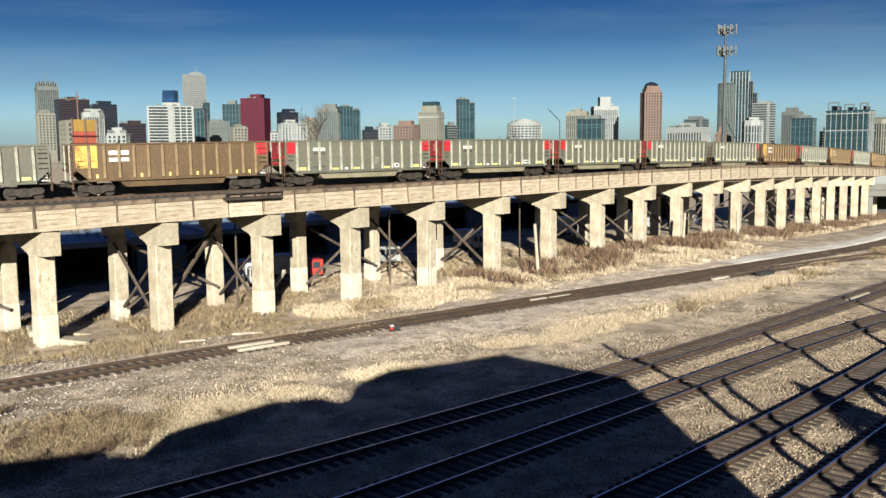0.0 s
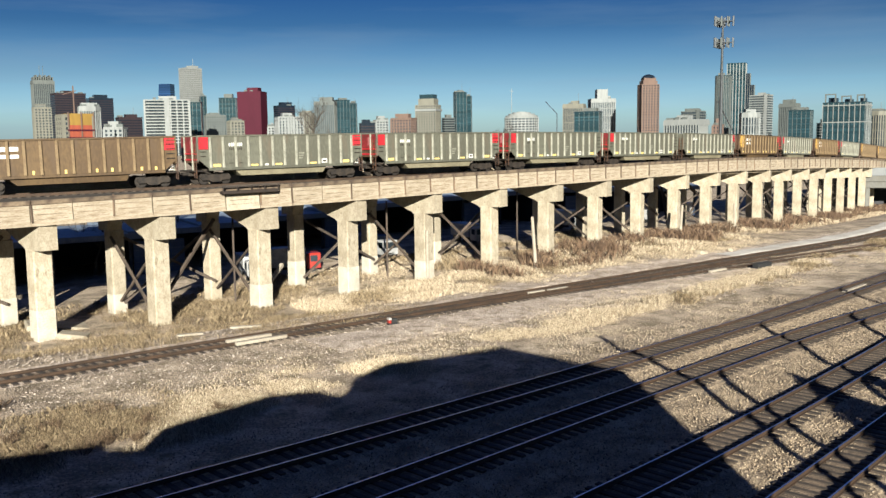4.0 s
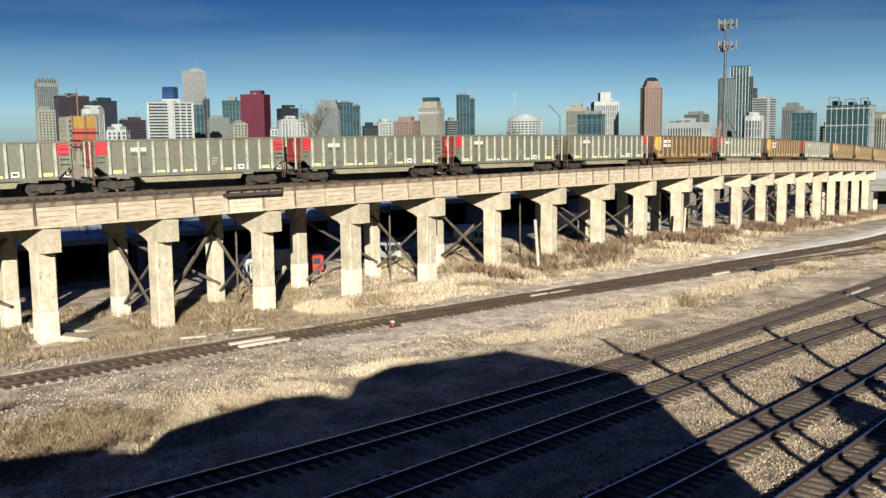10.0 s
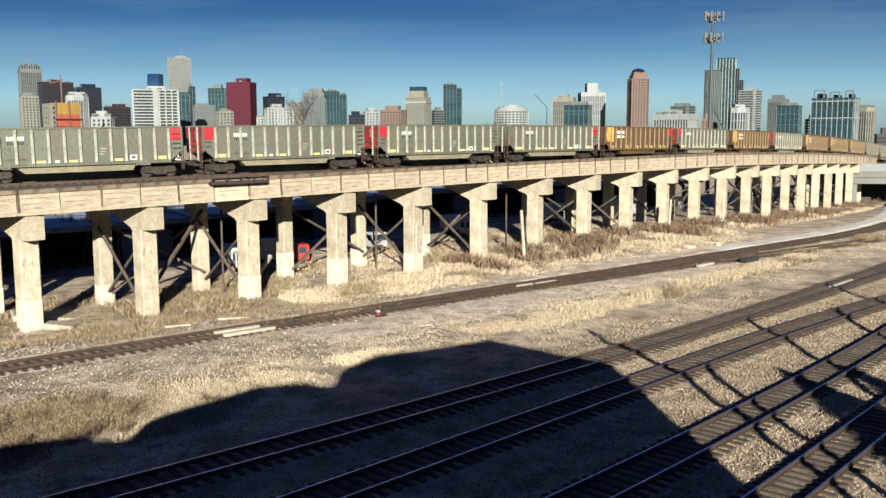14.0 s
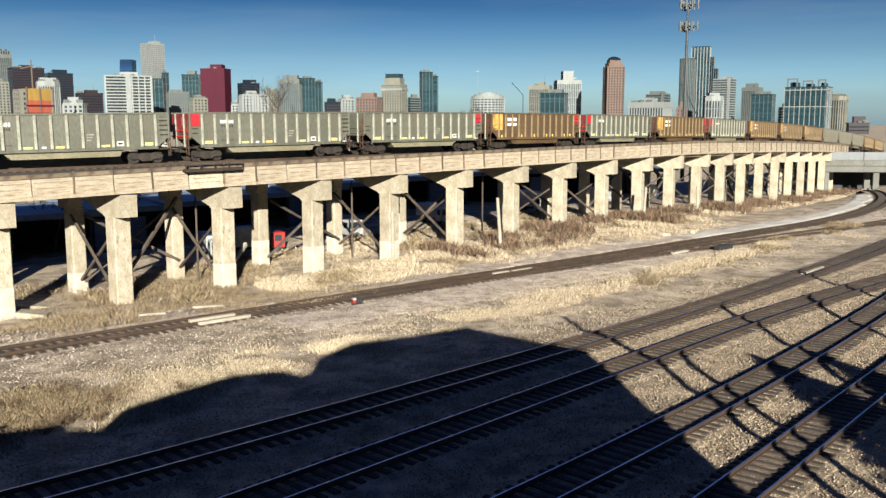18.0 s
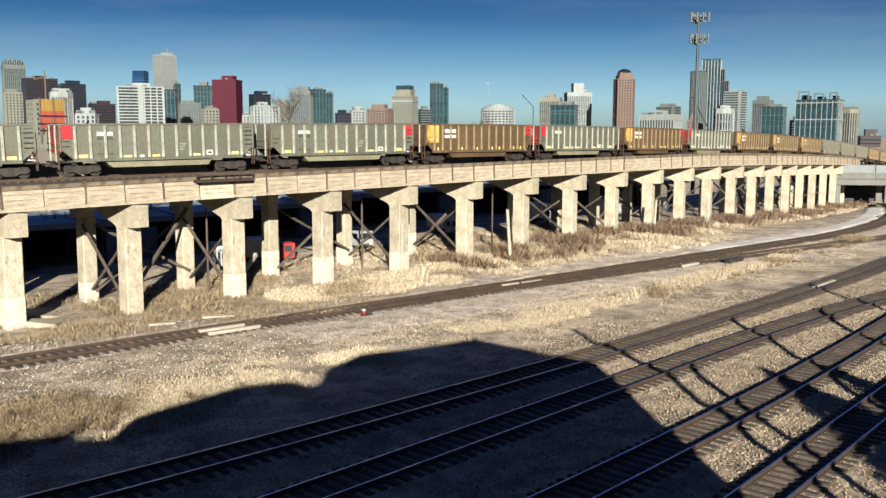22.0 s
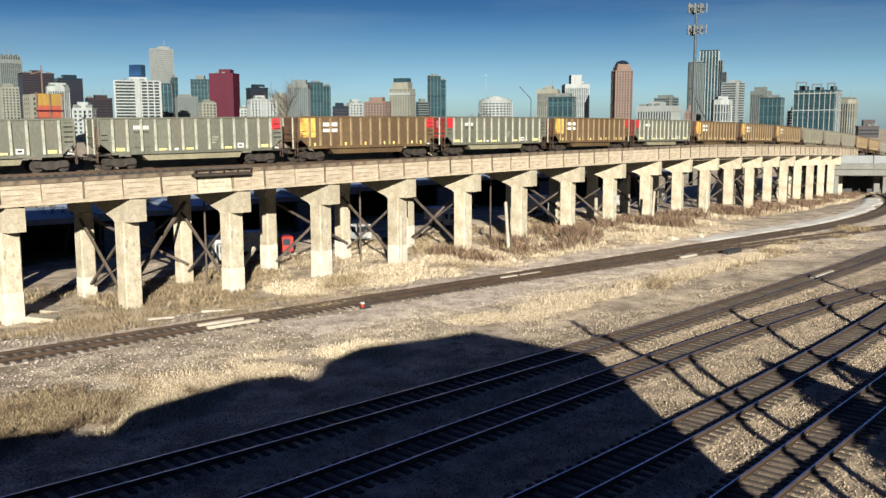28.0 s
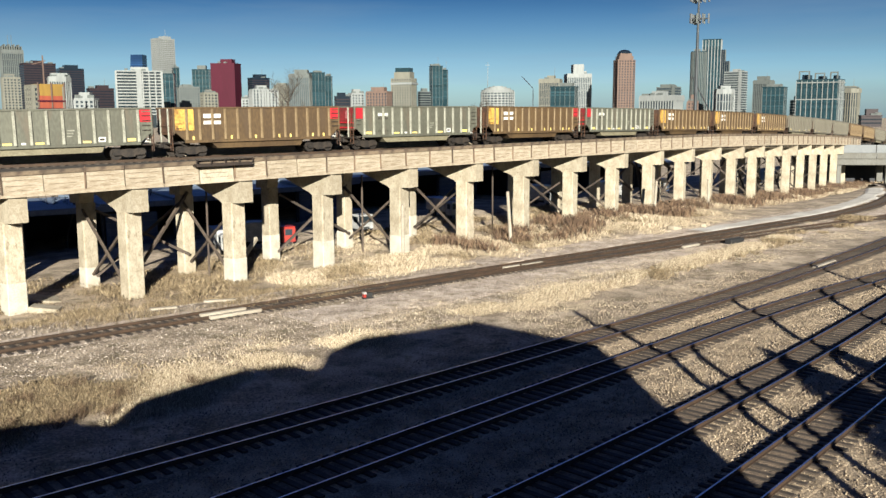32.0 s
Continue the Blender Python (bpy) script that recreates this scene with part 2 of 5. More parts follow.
M_DARKSTEEL = mat("rusty_dark_steel", (0.0293, 0.0187, 0.0133), (0.016, 0.0117, 0.0096), 0.75, 0.3, scale=2, fine=18, bump=0.3)
M_DECK = mat("deck_ballast", (0.0293, 0.022, 0.0161), (0.0147, 0.0117, 0.0088), 0.95, scale=-0.8, fine=9, bump=0.8)


def island_mat(name, colours, rough=0.9):
    """Each loose piece of a joined mesh takes a colour of its own between those given."""
    m = bpy.data.materials.new(name)
    m.use_nodes = True
    n, li = m.node_tree.nodes, m.node_tree.links
    ramp = n.new("ShaderNodeValToRGB")
    ramp.color_ramp.elements[0].color, ramp.color_ramp.elements[1].color = (*colours[0], 1), (*colours[-1], 1)
    for k, c in enumerate(colours[1:-1]):
        ramp.color_ramp.elements.new((k + 1) / (len(colours) - 1)).color = (*c, 1)
    geo = n.new("ShaderNodeNewGeometry")
    li.new(geo.outputs["Random Per Island"], ramp.inputs["Fac"])
    li.new(ramp.outputs[0], n["Principled BSDF"].inputs["Base Color"])
    n["Principled BSDF"].inputs["Roughness"].default_value = rough
    return m


M_STONES = island_mat("loose_ballast_stones", [(0.06, 0.043, 0.028), (0.15, 0.112, 0.073), (0.25, 0.192, 0.128), (0.4, 0.32, 0.225)])
M_STRAW = island_mat("dry_straw_grass", [(0.1, 0.07, 0.042), (0.22, 0.168, 0.106), (0.38, 0.308, 0.21), (0.58, 0.49, 0.36)])
M_WEED = island_mat("brown_weeds", [(0.04, 0.028, 0.016), (0.1, 0.07, 0.037), (0.18, 0.13, 0.072), (0.3, 0.235, 0.145)])
M_SCRUB = island_mat("reddish_brown_scrub", [(0.03, 0.019, 0.012), (0.07, 0.04, 0.023), (0.12, 0.072, 0.042), (0.19, 0.128, 0.076)])

# ---- ground ----
def graded(lo, hi, step):
    near = list(np.arange(lo, hi + 0.1, step))
    return [-4200, -1800, -800, -400] + near + [near[-1] + q for q in (40, 120, 400, 1200, 4000)]


def build_ground():
    xs, ys = graded(-140, 260, 3.0), graded(-60, 330, 3.0)
    X, Y = np.meshgrid(xs, ys)
    Z = ground_z(X.ravel(), Y.ravel())
    rough = np.array([noise.noise((x * 0.11, y * 0.11, 0)) for x, y in zip(X.ravel(), Y.ravel())])
    low = np.clip(((X - Y).ravel() * 0.7071 + 31) / 4, 0, 1)    # below the ballast of the near tracks
    Z = Z - 0.10 - 0.06 * low + 0.06 * rough
    n = len(xs)
    sh = Shape()
    sh.v = [(float(a), float(b), float(c)) for a, b, c in zip(X.ravel(), Y.ravel(), Z)]
    sh.f = [(j * n + i, j * n + i + 1, (j + 1) * n + i + 1, (j + 1) * n + i) for j in range(len(ys) - 1) for i in range(n - 1)]
    ob = part("ground", sh, M_DIRT)
    tagged(ob, "tan dirt and gravel ground of a rail yard", "ground", kind="structure")


build_ground()


# ---- yard tracks ----
RAIL_FOOT = [(-0.07, 0.0), (-0.07, 0.015), (-0.012, 0.03), (-0.012, 0.13), (-0.036, 0.14), (-0.036, 0.172)]
TIE_MESH = Shape().cbox(-0.115, 0.115, -1.3, 1.3, -0.14, 0.0, 0.015).mesh("tie", M_TIE)


def build_track(name, label, s0, s1, tie0, tie1, bed, top, tie_step=0.56, lift=0.06, wide=1.9, foot=-0.14):
    """Ballast bed, two rails and ties of one track."""
    tr = TRACKS[name]
    root = thing("railway_track", label, "track", "yard tracks", "structure")
    prof = [(-wide - 0.7, foot), (-wide, lift - 0.03), (0, lift - 0.02), (wide, lift - 0.03), (wide + 0.7, foot)]
    part("ballast_bed", tr.sweep(prof, s0, s1, 1.2), bed, root)
    part("oily_strip", tr.sweep([(-0.82, lift - 0.05), (-0.66, lift - 0.008), (0.66, lift - 0.008), (0.82, lift - 0.05)], s0, s1, 1.2), M_BALLAST_DARK, root)
    h = lift + 0.045
    for side in (-0.7525, 0.7525):
        both = RAIL_FOOT + [(-d, z) for d, z in RAIL_FOOT[::-1]]
        rail = part("rail", tr.sweep([(side + d, h + z) for d, z in both], s0, s1, 1.5), M_RAIL, root)
        part("rail_head", tr.sweep([(side - 0.034, h + 0.170), (side - 0.026, h + 0.176), (side + 0.026, h + 0.176), (side + 0.034, h + 0.170)], s0, s1, 1.5), top, rail)
    rest = Shape()
    made = 0
    for s in np.arange(s0, s1, tie_step):
        m = tr.at(s + random.uniform(-0.03, 0.03), random.uniform(-0.05, 0.05), h + random.uniform(-0.02, 0.01)) @ pose(0, 0, 0, 0, 0, random.uniform(-1.5, 1.5))
        if tie0 <= s <= tie1 and made < 300:
            part("tie", TIE_MESH, M_TIE, root, m=m)
            made += 1
        else:
            rest.box(-0.115, 0.115, -1.3, 1.3, -0.14, 0.0, m)
    if rest.v:
        tagged(part("far_ties", rest, M_TIE, root), kind="stuff")
    return root


build_track("siding", "rusty siding with dark wooden ties half sunk in gravel", 2, 246, 54, 150, M_GRAVEL, M_RUSTTOP, lift=-0.06, wide=1.2)
build_track("branch", "dark branch track with rusty rails joining the siding", 0, 190, 0, 130, M_BALLAST_DARK, M_RUSTTOP, lift=-0.06, wide=1.2)
build_track("main_1", "main track with worn rails on brown ballast", 2, 165, 20, 100, M_BALLAST, M_RAILTOP, wide=1.6, foot=-0.3)
build_track("main_2", "main track with bright rails on brown ballast", 2, 180, 24, 110, M_BALLAST, M_RAILTOP, wide=1.6, foot=-0.3)
build_track("main_3", "main track with bright rails on brown ballast", 2, 145, 20, 85, M_BALLAST, M_RAILTOP, wide=1.6, foot=-0.3)
build_track("main_4", "converging track with bright rails on brown ballast", 2, 135, 16, 75, M_BALLAST, M_RAILTOP, wide=1.6, foot=-0.3)


# ---- viaduct ----
M_COPING = mat("grimy_coping", (0.138, 0.104, 0.0672), (0.0845, 0.0595, 0.0384), 0.9, scale=0.5, fine=6, bump=0.4, depth=0.03, vary=0.2, stain=(0.0461, 0.0307, 0.0211), stain_at=0.58)
M_RIBSTAIN = mat("rust_stained_rib", (0.1066, 0.0693, 0.0427), (0.0533, 0.0347, 0.024), 0.9, scale=1, fine=8, bump=0.3, vary=0.5)
M_BRACE = mat("weathered_brace", (0.0693, 0.0507, 0.0373), (0.032, 0.024, 0.0187), 0.8, 0.1, scale=2, fine=18, bump=0.3, vary=0.4)
NEAR_EDGE, FAR_EDGE = 5.2, -4.1     # the deck's two sides, towards the eye and away
BENT_0, BENT_STEP = 1.2, 7.97
S_VIA = (-94.44, 160.6)


def girder_top(s):
    return min(0.65, max(-0.26, -0.19 + 0.011 * s))


def build_viaduct():
    root = thing("viaduct", "long weathered concrete railway viaduct on paired columns", "viaduct", kind="structure")
    # deck and track
    deck, bal = Shape(), Shape()
    stops = list(np.arange(S_VIA[0], 400, 4.0))
    for a, b in zip(stops, stops[1:]):
        q = [on_line(s, d, z).translation for s in (a, b) for d, z in ((NEAR_EDGE - 0.5, -0.75), (FAR_EDGE + 0.3, -0.75), (FAR_EDGE + 0.3, -1.35), (NEAR_EDGE - 0.5, -1.35))]
        deck.add([tuple(p) for p in q], [(0, 4, 5, 1), (1, 5, 6, 2), (2, 6, 7, 3), (3, 7, 4, 0)])
        q = [on_line(s, d, z).translation for s in (a, b) for d, z in ((NEAR_EDGE - 0.6, -0.62), (2.4, -0.24), (-2.2, -0.24), (FAR_EDGE + 0.3, -0.62))]
        bal.add([tuple(p) for p in q], [(0, 4, 5, 1), (1, 5, 6, 2), (2, 6, 7, 3)])
    part("deck_slab", deck, M_GIRDER, root)
    part("deck_ballast", bal, M_DECK, root)
    for d in (-0.75, 0.75):
        r = Shape()
        for a, b in zip(stops, stops[1:]):
            q = [on_line(s, d + e, z).translation for s in (a, b) for e, z in ((0.04, -0.2), (0.035, 0.0), (-0.035, 0.0), (-0.04, -0.2))]
            r.add([tuple(p) for p in q], [(0, 4, 5, 1), (1, 5, 6, 2), (2, 6, 7, 3)])
        part("rail", r, M_RAIL, root)
    ties = Shape()
    for s in np.arange(-60, 200, 0.6):
        ties.box(-0.12, 0.12, -1.3, 1.3, -0.3, -0.17, on_line(s))
    tagged(part("ties", ties, M_TIE, root), kind="stuff")
    # edge girders: panels of a third of a span, with a rib at each joint
    step = BENT_STEP / 3
    panel = Shape().cbox(0.02, step - 0.02, -0.22, 0.22, -1.62, 0.0, 0.03)
    panel.box(0.0, step, -0.26, -0.2, -1.66, -1.40)
    coping_mesh = Shape().cbox(0.0, step, -0.32, 0.2, -0.26, 0.03, 0.02).mesh("coping", M_COPING)
    for form in (-0.55, -0.85, -1.15):
        panel.box(0.03, step - 0.03, -0.232, -0.2, form - 0.012, form + 0.012)
    panel_mesh = panel.mesh("girder_panel", M_GIRDER)
    patch_mesh = panel.mesh("repaired_panel", M_CONCRETE)
    rib_mesh = Shape().cbox(-0.05, 0.05, -0.32, -0.2, -1.5, 0.03, 0.02).mesh("girder_rib", M_RIBSTAIN)
    seam_mesh = Shape().box(0.1, step - 0.12, -0.236, -0.2, -0.56, -0.535).box(0.25, step - 0.5, -0.236, -0.2, -0.93, -0.905).box(0.1, step - 0.3, -0.236, -0.2, -1.24, -1.22).mesh("formwork_seam", M_RIBSTAIN)
    n0, n1 = round((S_VIA[0] - BENT_0) / step), round((S_VIA[1] - BENT_0) / step)
    for i in range(n0, n1):
        s = BENT_0 + i * step
        tilt = math.degrees((girder_top(s + step) - girder_top(s)) / step)
        m = on_line(s, NEAR_EDGE, girder_top(s)) @ pose(0, 0, 0, 0, -tilt, 0)
        if abs(s - 7.6) < 1.4:
            part("girder_panel", patch_mesh, M_CONCRETE, root, "pale repaired girder panel", m=m)
        else:
            part("girder_panel", panel_mesh, M_GIRDER, root, m=m)
        part("coping", coping_mesh, M_COPING, root, m=m)
        if -14 < i < 60:
            part("formwork_seam", seam_mesh, M_RIBSTAIN, root, m=m)
        if -14 < i < 60 and random.random() < 0.85:
            part("girder_rib", rib_mesh, M_RIBSTAIN, root, m=m @ pose(random.uniform(-0.1, 0.1), 0, random.uniform(-0.05, 0.1), 0, random.uniform(-2, 2), 0))
        part("rear_girder", panel_mesh, M_GIRDER, root, m=on_line(s + step, FAR_EDGE, 0.75) @ pose(0, 0, 0, 0, 0, 180))
    # bents
    first, last = round((S_VIA[0] - BENT_0) / BENT_STEP), round((S_VIA[1] - BENT_0) / BENT_STEP)
    for i in range(first, last + 1):
        build_bent(root, BENT_0 + i * BENT_STEP, i)


def build_bent(root, s, i):
    """One bent: cap beam with a haunch, a near and a rear column, and steel bracing to the next bent."""
    m = on_line(s, 0, 0, level=True) @ pose(0, 0, 0, 0, 0, 12)
    z0 = rail_z(s)
    under = girder_top(s) - 1.64                     # underside of the girders
    near, far, half = -NEAR_EDGE - 0.05, -FAR_EDGE - 0.2, 0.6
    drop = 1.7
    prof = [(near, under + 0.02), (near, under - drop), (near + 2.35, under - drop - 0.1), (near + 2.5, under - drop + 0.05), (near + 6.2, under - 0.3), (far - 1.6, under - 0.3), (far - 1.3, under - 1.5), (far + 0.1, under - 1.5), (far + 0.1, under + 0.02)]
    part("cap_beam", Shape().prism(prof[::-1], -half, half), M_CONCRETE, root, m=m)
    feet = []
    for y, top, w, name, x in ((near + 1.66, under - drop + 0.02, 0.66, "column", 0.0), (far - 0.6, under - 1.48, 0.57, "rear_column", 0.3)):
        p = m @ Vector((x, y, 0))
        base = gz(p.x, p.y) - 0.5 - z0
        part(name, Shape().cbox(x - w, x + w, y - w * 0.95, y + w * 0.95, base, top, 0.09), M_CONCRETE, root, m=m)
        if (i * 5 + (name == "column")) % 4 != 1 and i < 5:
            c2 = w + 0.008
            part("concrete_jacket", Shape().cbox(x - c2, x + c2, y - c2 * 0.96, y + c2 * 0.96, base, base + 2.0 + 1.0 * ((i * 7) % 5) / 5, 0.06), M_PATCH, root, m=m)
        if name == "column" and i in (15, 17, 18):
            r = random.Random(i)
            u, z = -0.2, base + 1.6
            for k in range(9):       # sprayed scrawl
                u2, z2 = r.uniform(-0.42, 0.42), z + r.uniform(0.1, 0.55)
                part("scrawl", Shape().tube((u, y - w * 0.96, z), (u2, y - w * 0.96, z2), 0.07, n=5), M_DARKSTEEL, root, m=m)
                u, z = u2, z2
        feet.append((y, base, top))
    if i % 2 == 0 and -5 < i < 20:
        m2 = on_line(s + BENT_STEP, 0, 0, level=True)
        (yn, bn, tn), (yr, br, tr) = feet
        for k, (a, b) in enumerate((((0.6, yr - 0.5, br + 1.2), (-0.5, yr - 0.5, tr - 0.2)), ((0.6, yr - 0.9, tr - 0.6), (-0.5, yr - 0.9, br + 2.2)), ((0.5, yn + 0.9, bn + 1.6), (-0.6, yr - 1.2, tr + 0.3)))):
            if (i // 2 + k) % 4 == 3:
                continue
            part("brace", Shape().tube(m @ Vector(a), m2 @ Vector(b), 0.15, n=4), M_BRACE, root)
    if -5 < i < 20 and i % 3 != 2:
        (yn, bn, tn), (yr, br, tr) = feet
        part("cross_brace", Shape().tube((0.3, yn + 0.7, tn - 0.9), (0.3, yr - 0.6, br + 1.4), 0.12, n=4), M_BRACE, root, m=m)
        part("cross_brace", Shape().tube((-0.3, yn + 0.7, bn + 1.5), (-0.3, yr - 0.6, tr - 0.5), 0.12, n=4), M_BRACE, root, m=m)


build_viaduct()

def ballast_field():
    """Loose ballast heaped unevenly between and beside the main tracks."""
    tr, sh = TRACKS["main_1"], Shape()
    stops, across = list(np.arange(3, 120, 1.3)), list(np.arange(-2.6, 36, 1.1))
    for s in stops:
        for k, d in enumerate(across):
            p = tr.at(s, d).translation
            low = -0.3 if k in (0, len(across) - 1) else 0.0
            sh.v.append((p.x, p.y, gz(p.x, p.y) + 0.0 + 0.07 * noise.noise((p.x * 0.5, p.y * 0.5, 3)) + low))
    n = len(across)
    sh.f = [(i * n + j, i * n + j + 1, (i + 1) * n + j + 1, (i + 1) * n + j) for i in range(len(stops) - 1) for j in range(n - 1)]
    tagged(part("ballast_field", sh, M_BALLAST), "brown crushed-stone ballast between the main tracks", "ballast", kind="structure")


ballast_field()

# ---- gravel strips beside the siding ----
def strip(name, label, track, s0, s1, d0, d1, material, z=-0.05, step=1.5):
    tr = TRACKS[track]
    sh, n = Shape(), 7
    stops = np.linspace(s0, s1, max(2, round((s1 - s0) / step)))
    for s in stops:
        w0, w1 = 0.6 * noise.noise((s * 0.3, d0, 1)), 0.8 * noise.noise((s * 0.25, d1, 2))
        for j in range(n):
            d = (d0 + w0) + (d1 + w1 - d0 - w0) * j / (n - 1)
            p = tr.at(s, d).translation
            edge = 0.0 if 0 < j < n - 1 else -0.12
            sh.v.append((p.x, p.y, gz(p.x, p.y) + z + edge))
    sh.f = [(i * n + j, i * n + j + 1, (i + 1) * n + j + 1, (i + 1) * n + j) for i in range(len(stops) - 1) for j in range(n - 1)]
    tagged(part(name, sh, material), label, "gravel", kind="structure")


strip("gravel_track", "grey-pink gravel strip beside the siding", "siding", 64, 172, 1.5, 7.0, M_GRAVEL)
strip("service_road", "grey gravel service road along the viaduct", "siding", 4, 90, -2.4, -1.4, M_GRAVEL, z=-0.03)
strip("service_road", "wide grey gravel service road along the viaduct", "siding", 86, 152, -5.6, -1.5, M_GRAVEL, z=-0.035)
strip("stone_patch", "white crushed stone beside the curving siding", "siding", 117, 190, -4.2, -1.7, M_CHALK, z=0.02)

# ---- dry grass, weeds and scrub ----
rng = random.Random(7)


def blades(sh, x, y, z, count, height, width, spread, lean=0.5):
    for _ in range(count):
        a, r = rng.uniform(0, 6.283), spread * math.sqrt(rng.random())
        bx, by = x + r * math.cos(a), y + r * math.sin(a)
        h = height * rng.uniform(0.45, 1.1)
        t, l = rng.uniform(0, 6.283), rng.uniform(0, lean) * h
        cx, cy = math.cos(t), math.sin(t)
        f = rng.uniform(0, 6.283)
        wx, wy = width * math.cos(f), width * math.sin(f)
        n = len(sh.v)
        sh.v += [(bx - wx, by - wy, z - 0.05), (bx + wx, by + wy, z - 0.05), (bx + cx * l * 0.4 + wx * 0.7, by + cy * l * 0.4 + wy * 0.7, z + h * 0.6), (bx + cx * l, by + cy * l, z + h)]
        sh.f += [(n, n + 1, n + 2), (n, n + 2, n + 3)]


def grow(name, label, category, material, places, count, height, width, spread, lean=0.5):
    sh = Shape()
    for x, y, k in places:
        blades(sh, x, y, gz(x, y) - 0.06, max(2, round(count * k)), height * (0.6 + 0.5 * k), width, spread, lean)
    tagged(part(name, sh, material), label, category, kind="stuff")


def band(track, s0, s1, d0, d1, n, patchy=0.0, seed=0):
    """Scattered places in a band beside a track, thinned by a slow noise."""
    out = []
    while len(out) < n:
        s, d = rng.uniform(s0, s1), rng.uniform(d0, d1)
        p = TRACKS[track].at(s, d).translation
        k = 0.5 + noise.noise((p.x * 0.22, p.y * 0.22, seed)) * 1.3
        mid = 1 - abs((d - d0) / (d1 - d0) * 2 - 1)
        if k > patchy and rng.random() < 0.25 + mid:
            out.append((p.x, p.y, min(1.0, max(0.15, k))))
    return out


def beside(s0, s1, d0, d1, n, patchy=0.0, seed=0):
    """Scattered places along the viaduct's foot."""
    out = []
    while len(out) < n:
        p = on_line(rng.uniform(s0, s1), rng.uniform(d0, d1)).translation
        k = 0.5 + noise.noise((p.x * 0.2, p.y * 0.2, seed)) * 1.3
        if k > patchy:
            out.append((p.x, p.y, min(1.0, max(0.15, k))))
    return out


grow("dry_grass", "pale dry straw grass between the tracks", "grass", M_STRAW, band("main_1", 6, 46, -11.8, -4.8, 1500, 0.55, 3) + band("main_1", 42, 74, -10.5, -7.3, 900, 0.45, 4), 60, 0.2, 0.0035, 0.55, 0.7)
grow("dry_grass", "upright clumps of pale dry grass beside the main track", "grass", M_STRAW, band("main_1", 66, 107, -9.7, -7.6, 900, 0.42, 4), 70, 0.5, 0.005, 0.5, 0.45)
grow("dry_grass", "short dry stubble on the gravel", "grass", M_STRAW, band("main_1", 4, 120, -14.8, -3.5, 6000, 0.2, 5), 22, 0.08, 0.005, 0.6, 1.0)
grow("weeds", "tall brown dead weeds beside the tracks", "weeds", M_WEED, band("main_1", 2, 38, -13.0, -4.8, 2600, 0.35, 9), 60, 0.24, 0.003, 0.6, 0.8)
grow("dry_grass", "pale dry grass along the foot of the viaduct", "grass", M_STRAW, beside(12, 60, 4.5, 12.0, 2600, 0.36, 11), 56, 0.42, 0.0065, 0.6, 0.8)
grow("dry_grass", "thin dry grass under the viaduct", "grass", M_STRAW, beside(12, 70, -9, 14, 2200, 0.35, 13), 30, 0.26, 0.006, 0.7, 0.8)
grow("weeds", "olive-brown dead weeds under the viaduct", "weeds", M_WEED, beside(-40, 16, -9, 17, 2000, 0.4, 14), 60, 0.24, 0.0035, 0.8, 0.7)
grow("scrub", "reddish brown leafless scrub under the viaduct", "scrub", M_SCRUB, beside(30, 158, 2.2, 10.5, 560, 0.55, 15), 48, 1.15, 0.006, 1.1, 0.6)
grow("scrub", "straw-coloured scrub under the viaduct", "scrub", M_STRAW, beside(40, 158, 3.2, 11.0, 1000, 0.45, 16), 40, 0.6, 0.006, 0.8, 0.8)
grow("scrub", "brown leafless scrub on the bank", "scrub", M_WEED, beside(-34, 66, -8, 11, 1500, 0.45, 17), 60, 0.42, 0.004, 0.7, 0.8)
grow("scrub", "brown scrub between the tracks", "scrub", M_WEED, band("main_1", 76, 130, -10.3, -6.5, 260, 0.5, 19), 30, 0.4, 0.010, 0.4, 1.1)


def build_bush(x, y, high, wide, seed, label):
    """A leafless bush: a fan of thin branching twigs."""
    r = random.Random(seed)
    root = thing("dead_bush", label, "bush", "dead bushes", m=pose(x, y, gz(x, y) - 0.1))
    stems, twigs = Shape(), Shape()
    for _ in range(16):
        a, o = r.uniform(0, 6.283), r.uniform(0.15, 1.0)
        tip = Vector((wide * o * math.cos(a), wide * o * math.sin(a), high * r.uniform(0.45, 0.85)))
        foot = Vector((0.25 * tip.x, 0.25 * tip.y, 0))
        stems.tube(tuple(foot), tuple(tip), 0.014, 0.006, 4)
        for _ in range(34):
            p = foot.lerp(tip, r.uniform(0.2, 1.0))
            q = p + Vector((r.uniform(-0.3, 0.3), r.uniform(-0.3, 0.3), r.uniform(-0.05, 0.38))) * (0.5 + 0.5 * wide)
            e = Vector((r.uniform(-1, 1), r.uniform(-1, 1), 0)).normalized() * 0.006
            n = len(twigs.v)
            twigs.v += [tuple(p - e), tuple(p + e), tuple(q)]
            twigs.f.append((n, n + 1, n + 2))
    tagged(part("stem_fan", stems, M_BUSH, root), kind="stuff")
    tagged(part("twig_crown", twigs, M_BUSH_TWIGS, root), kind="stuff")


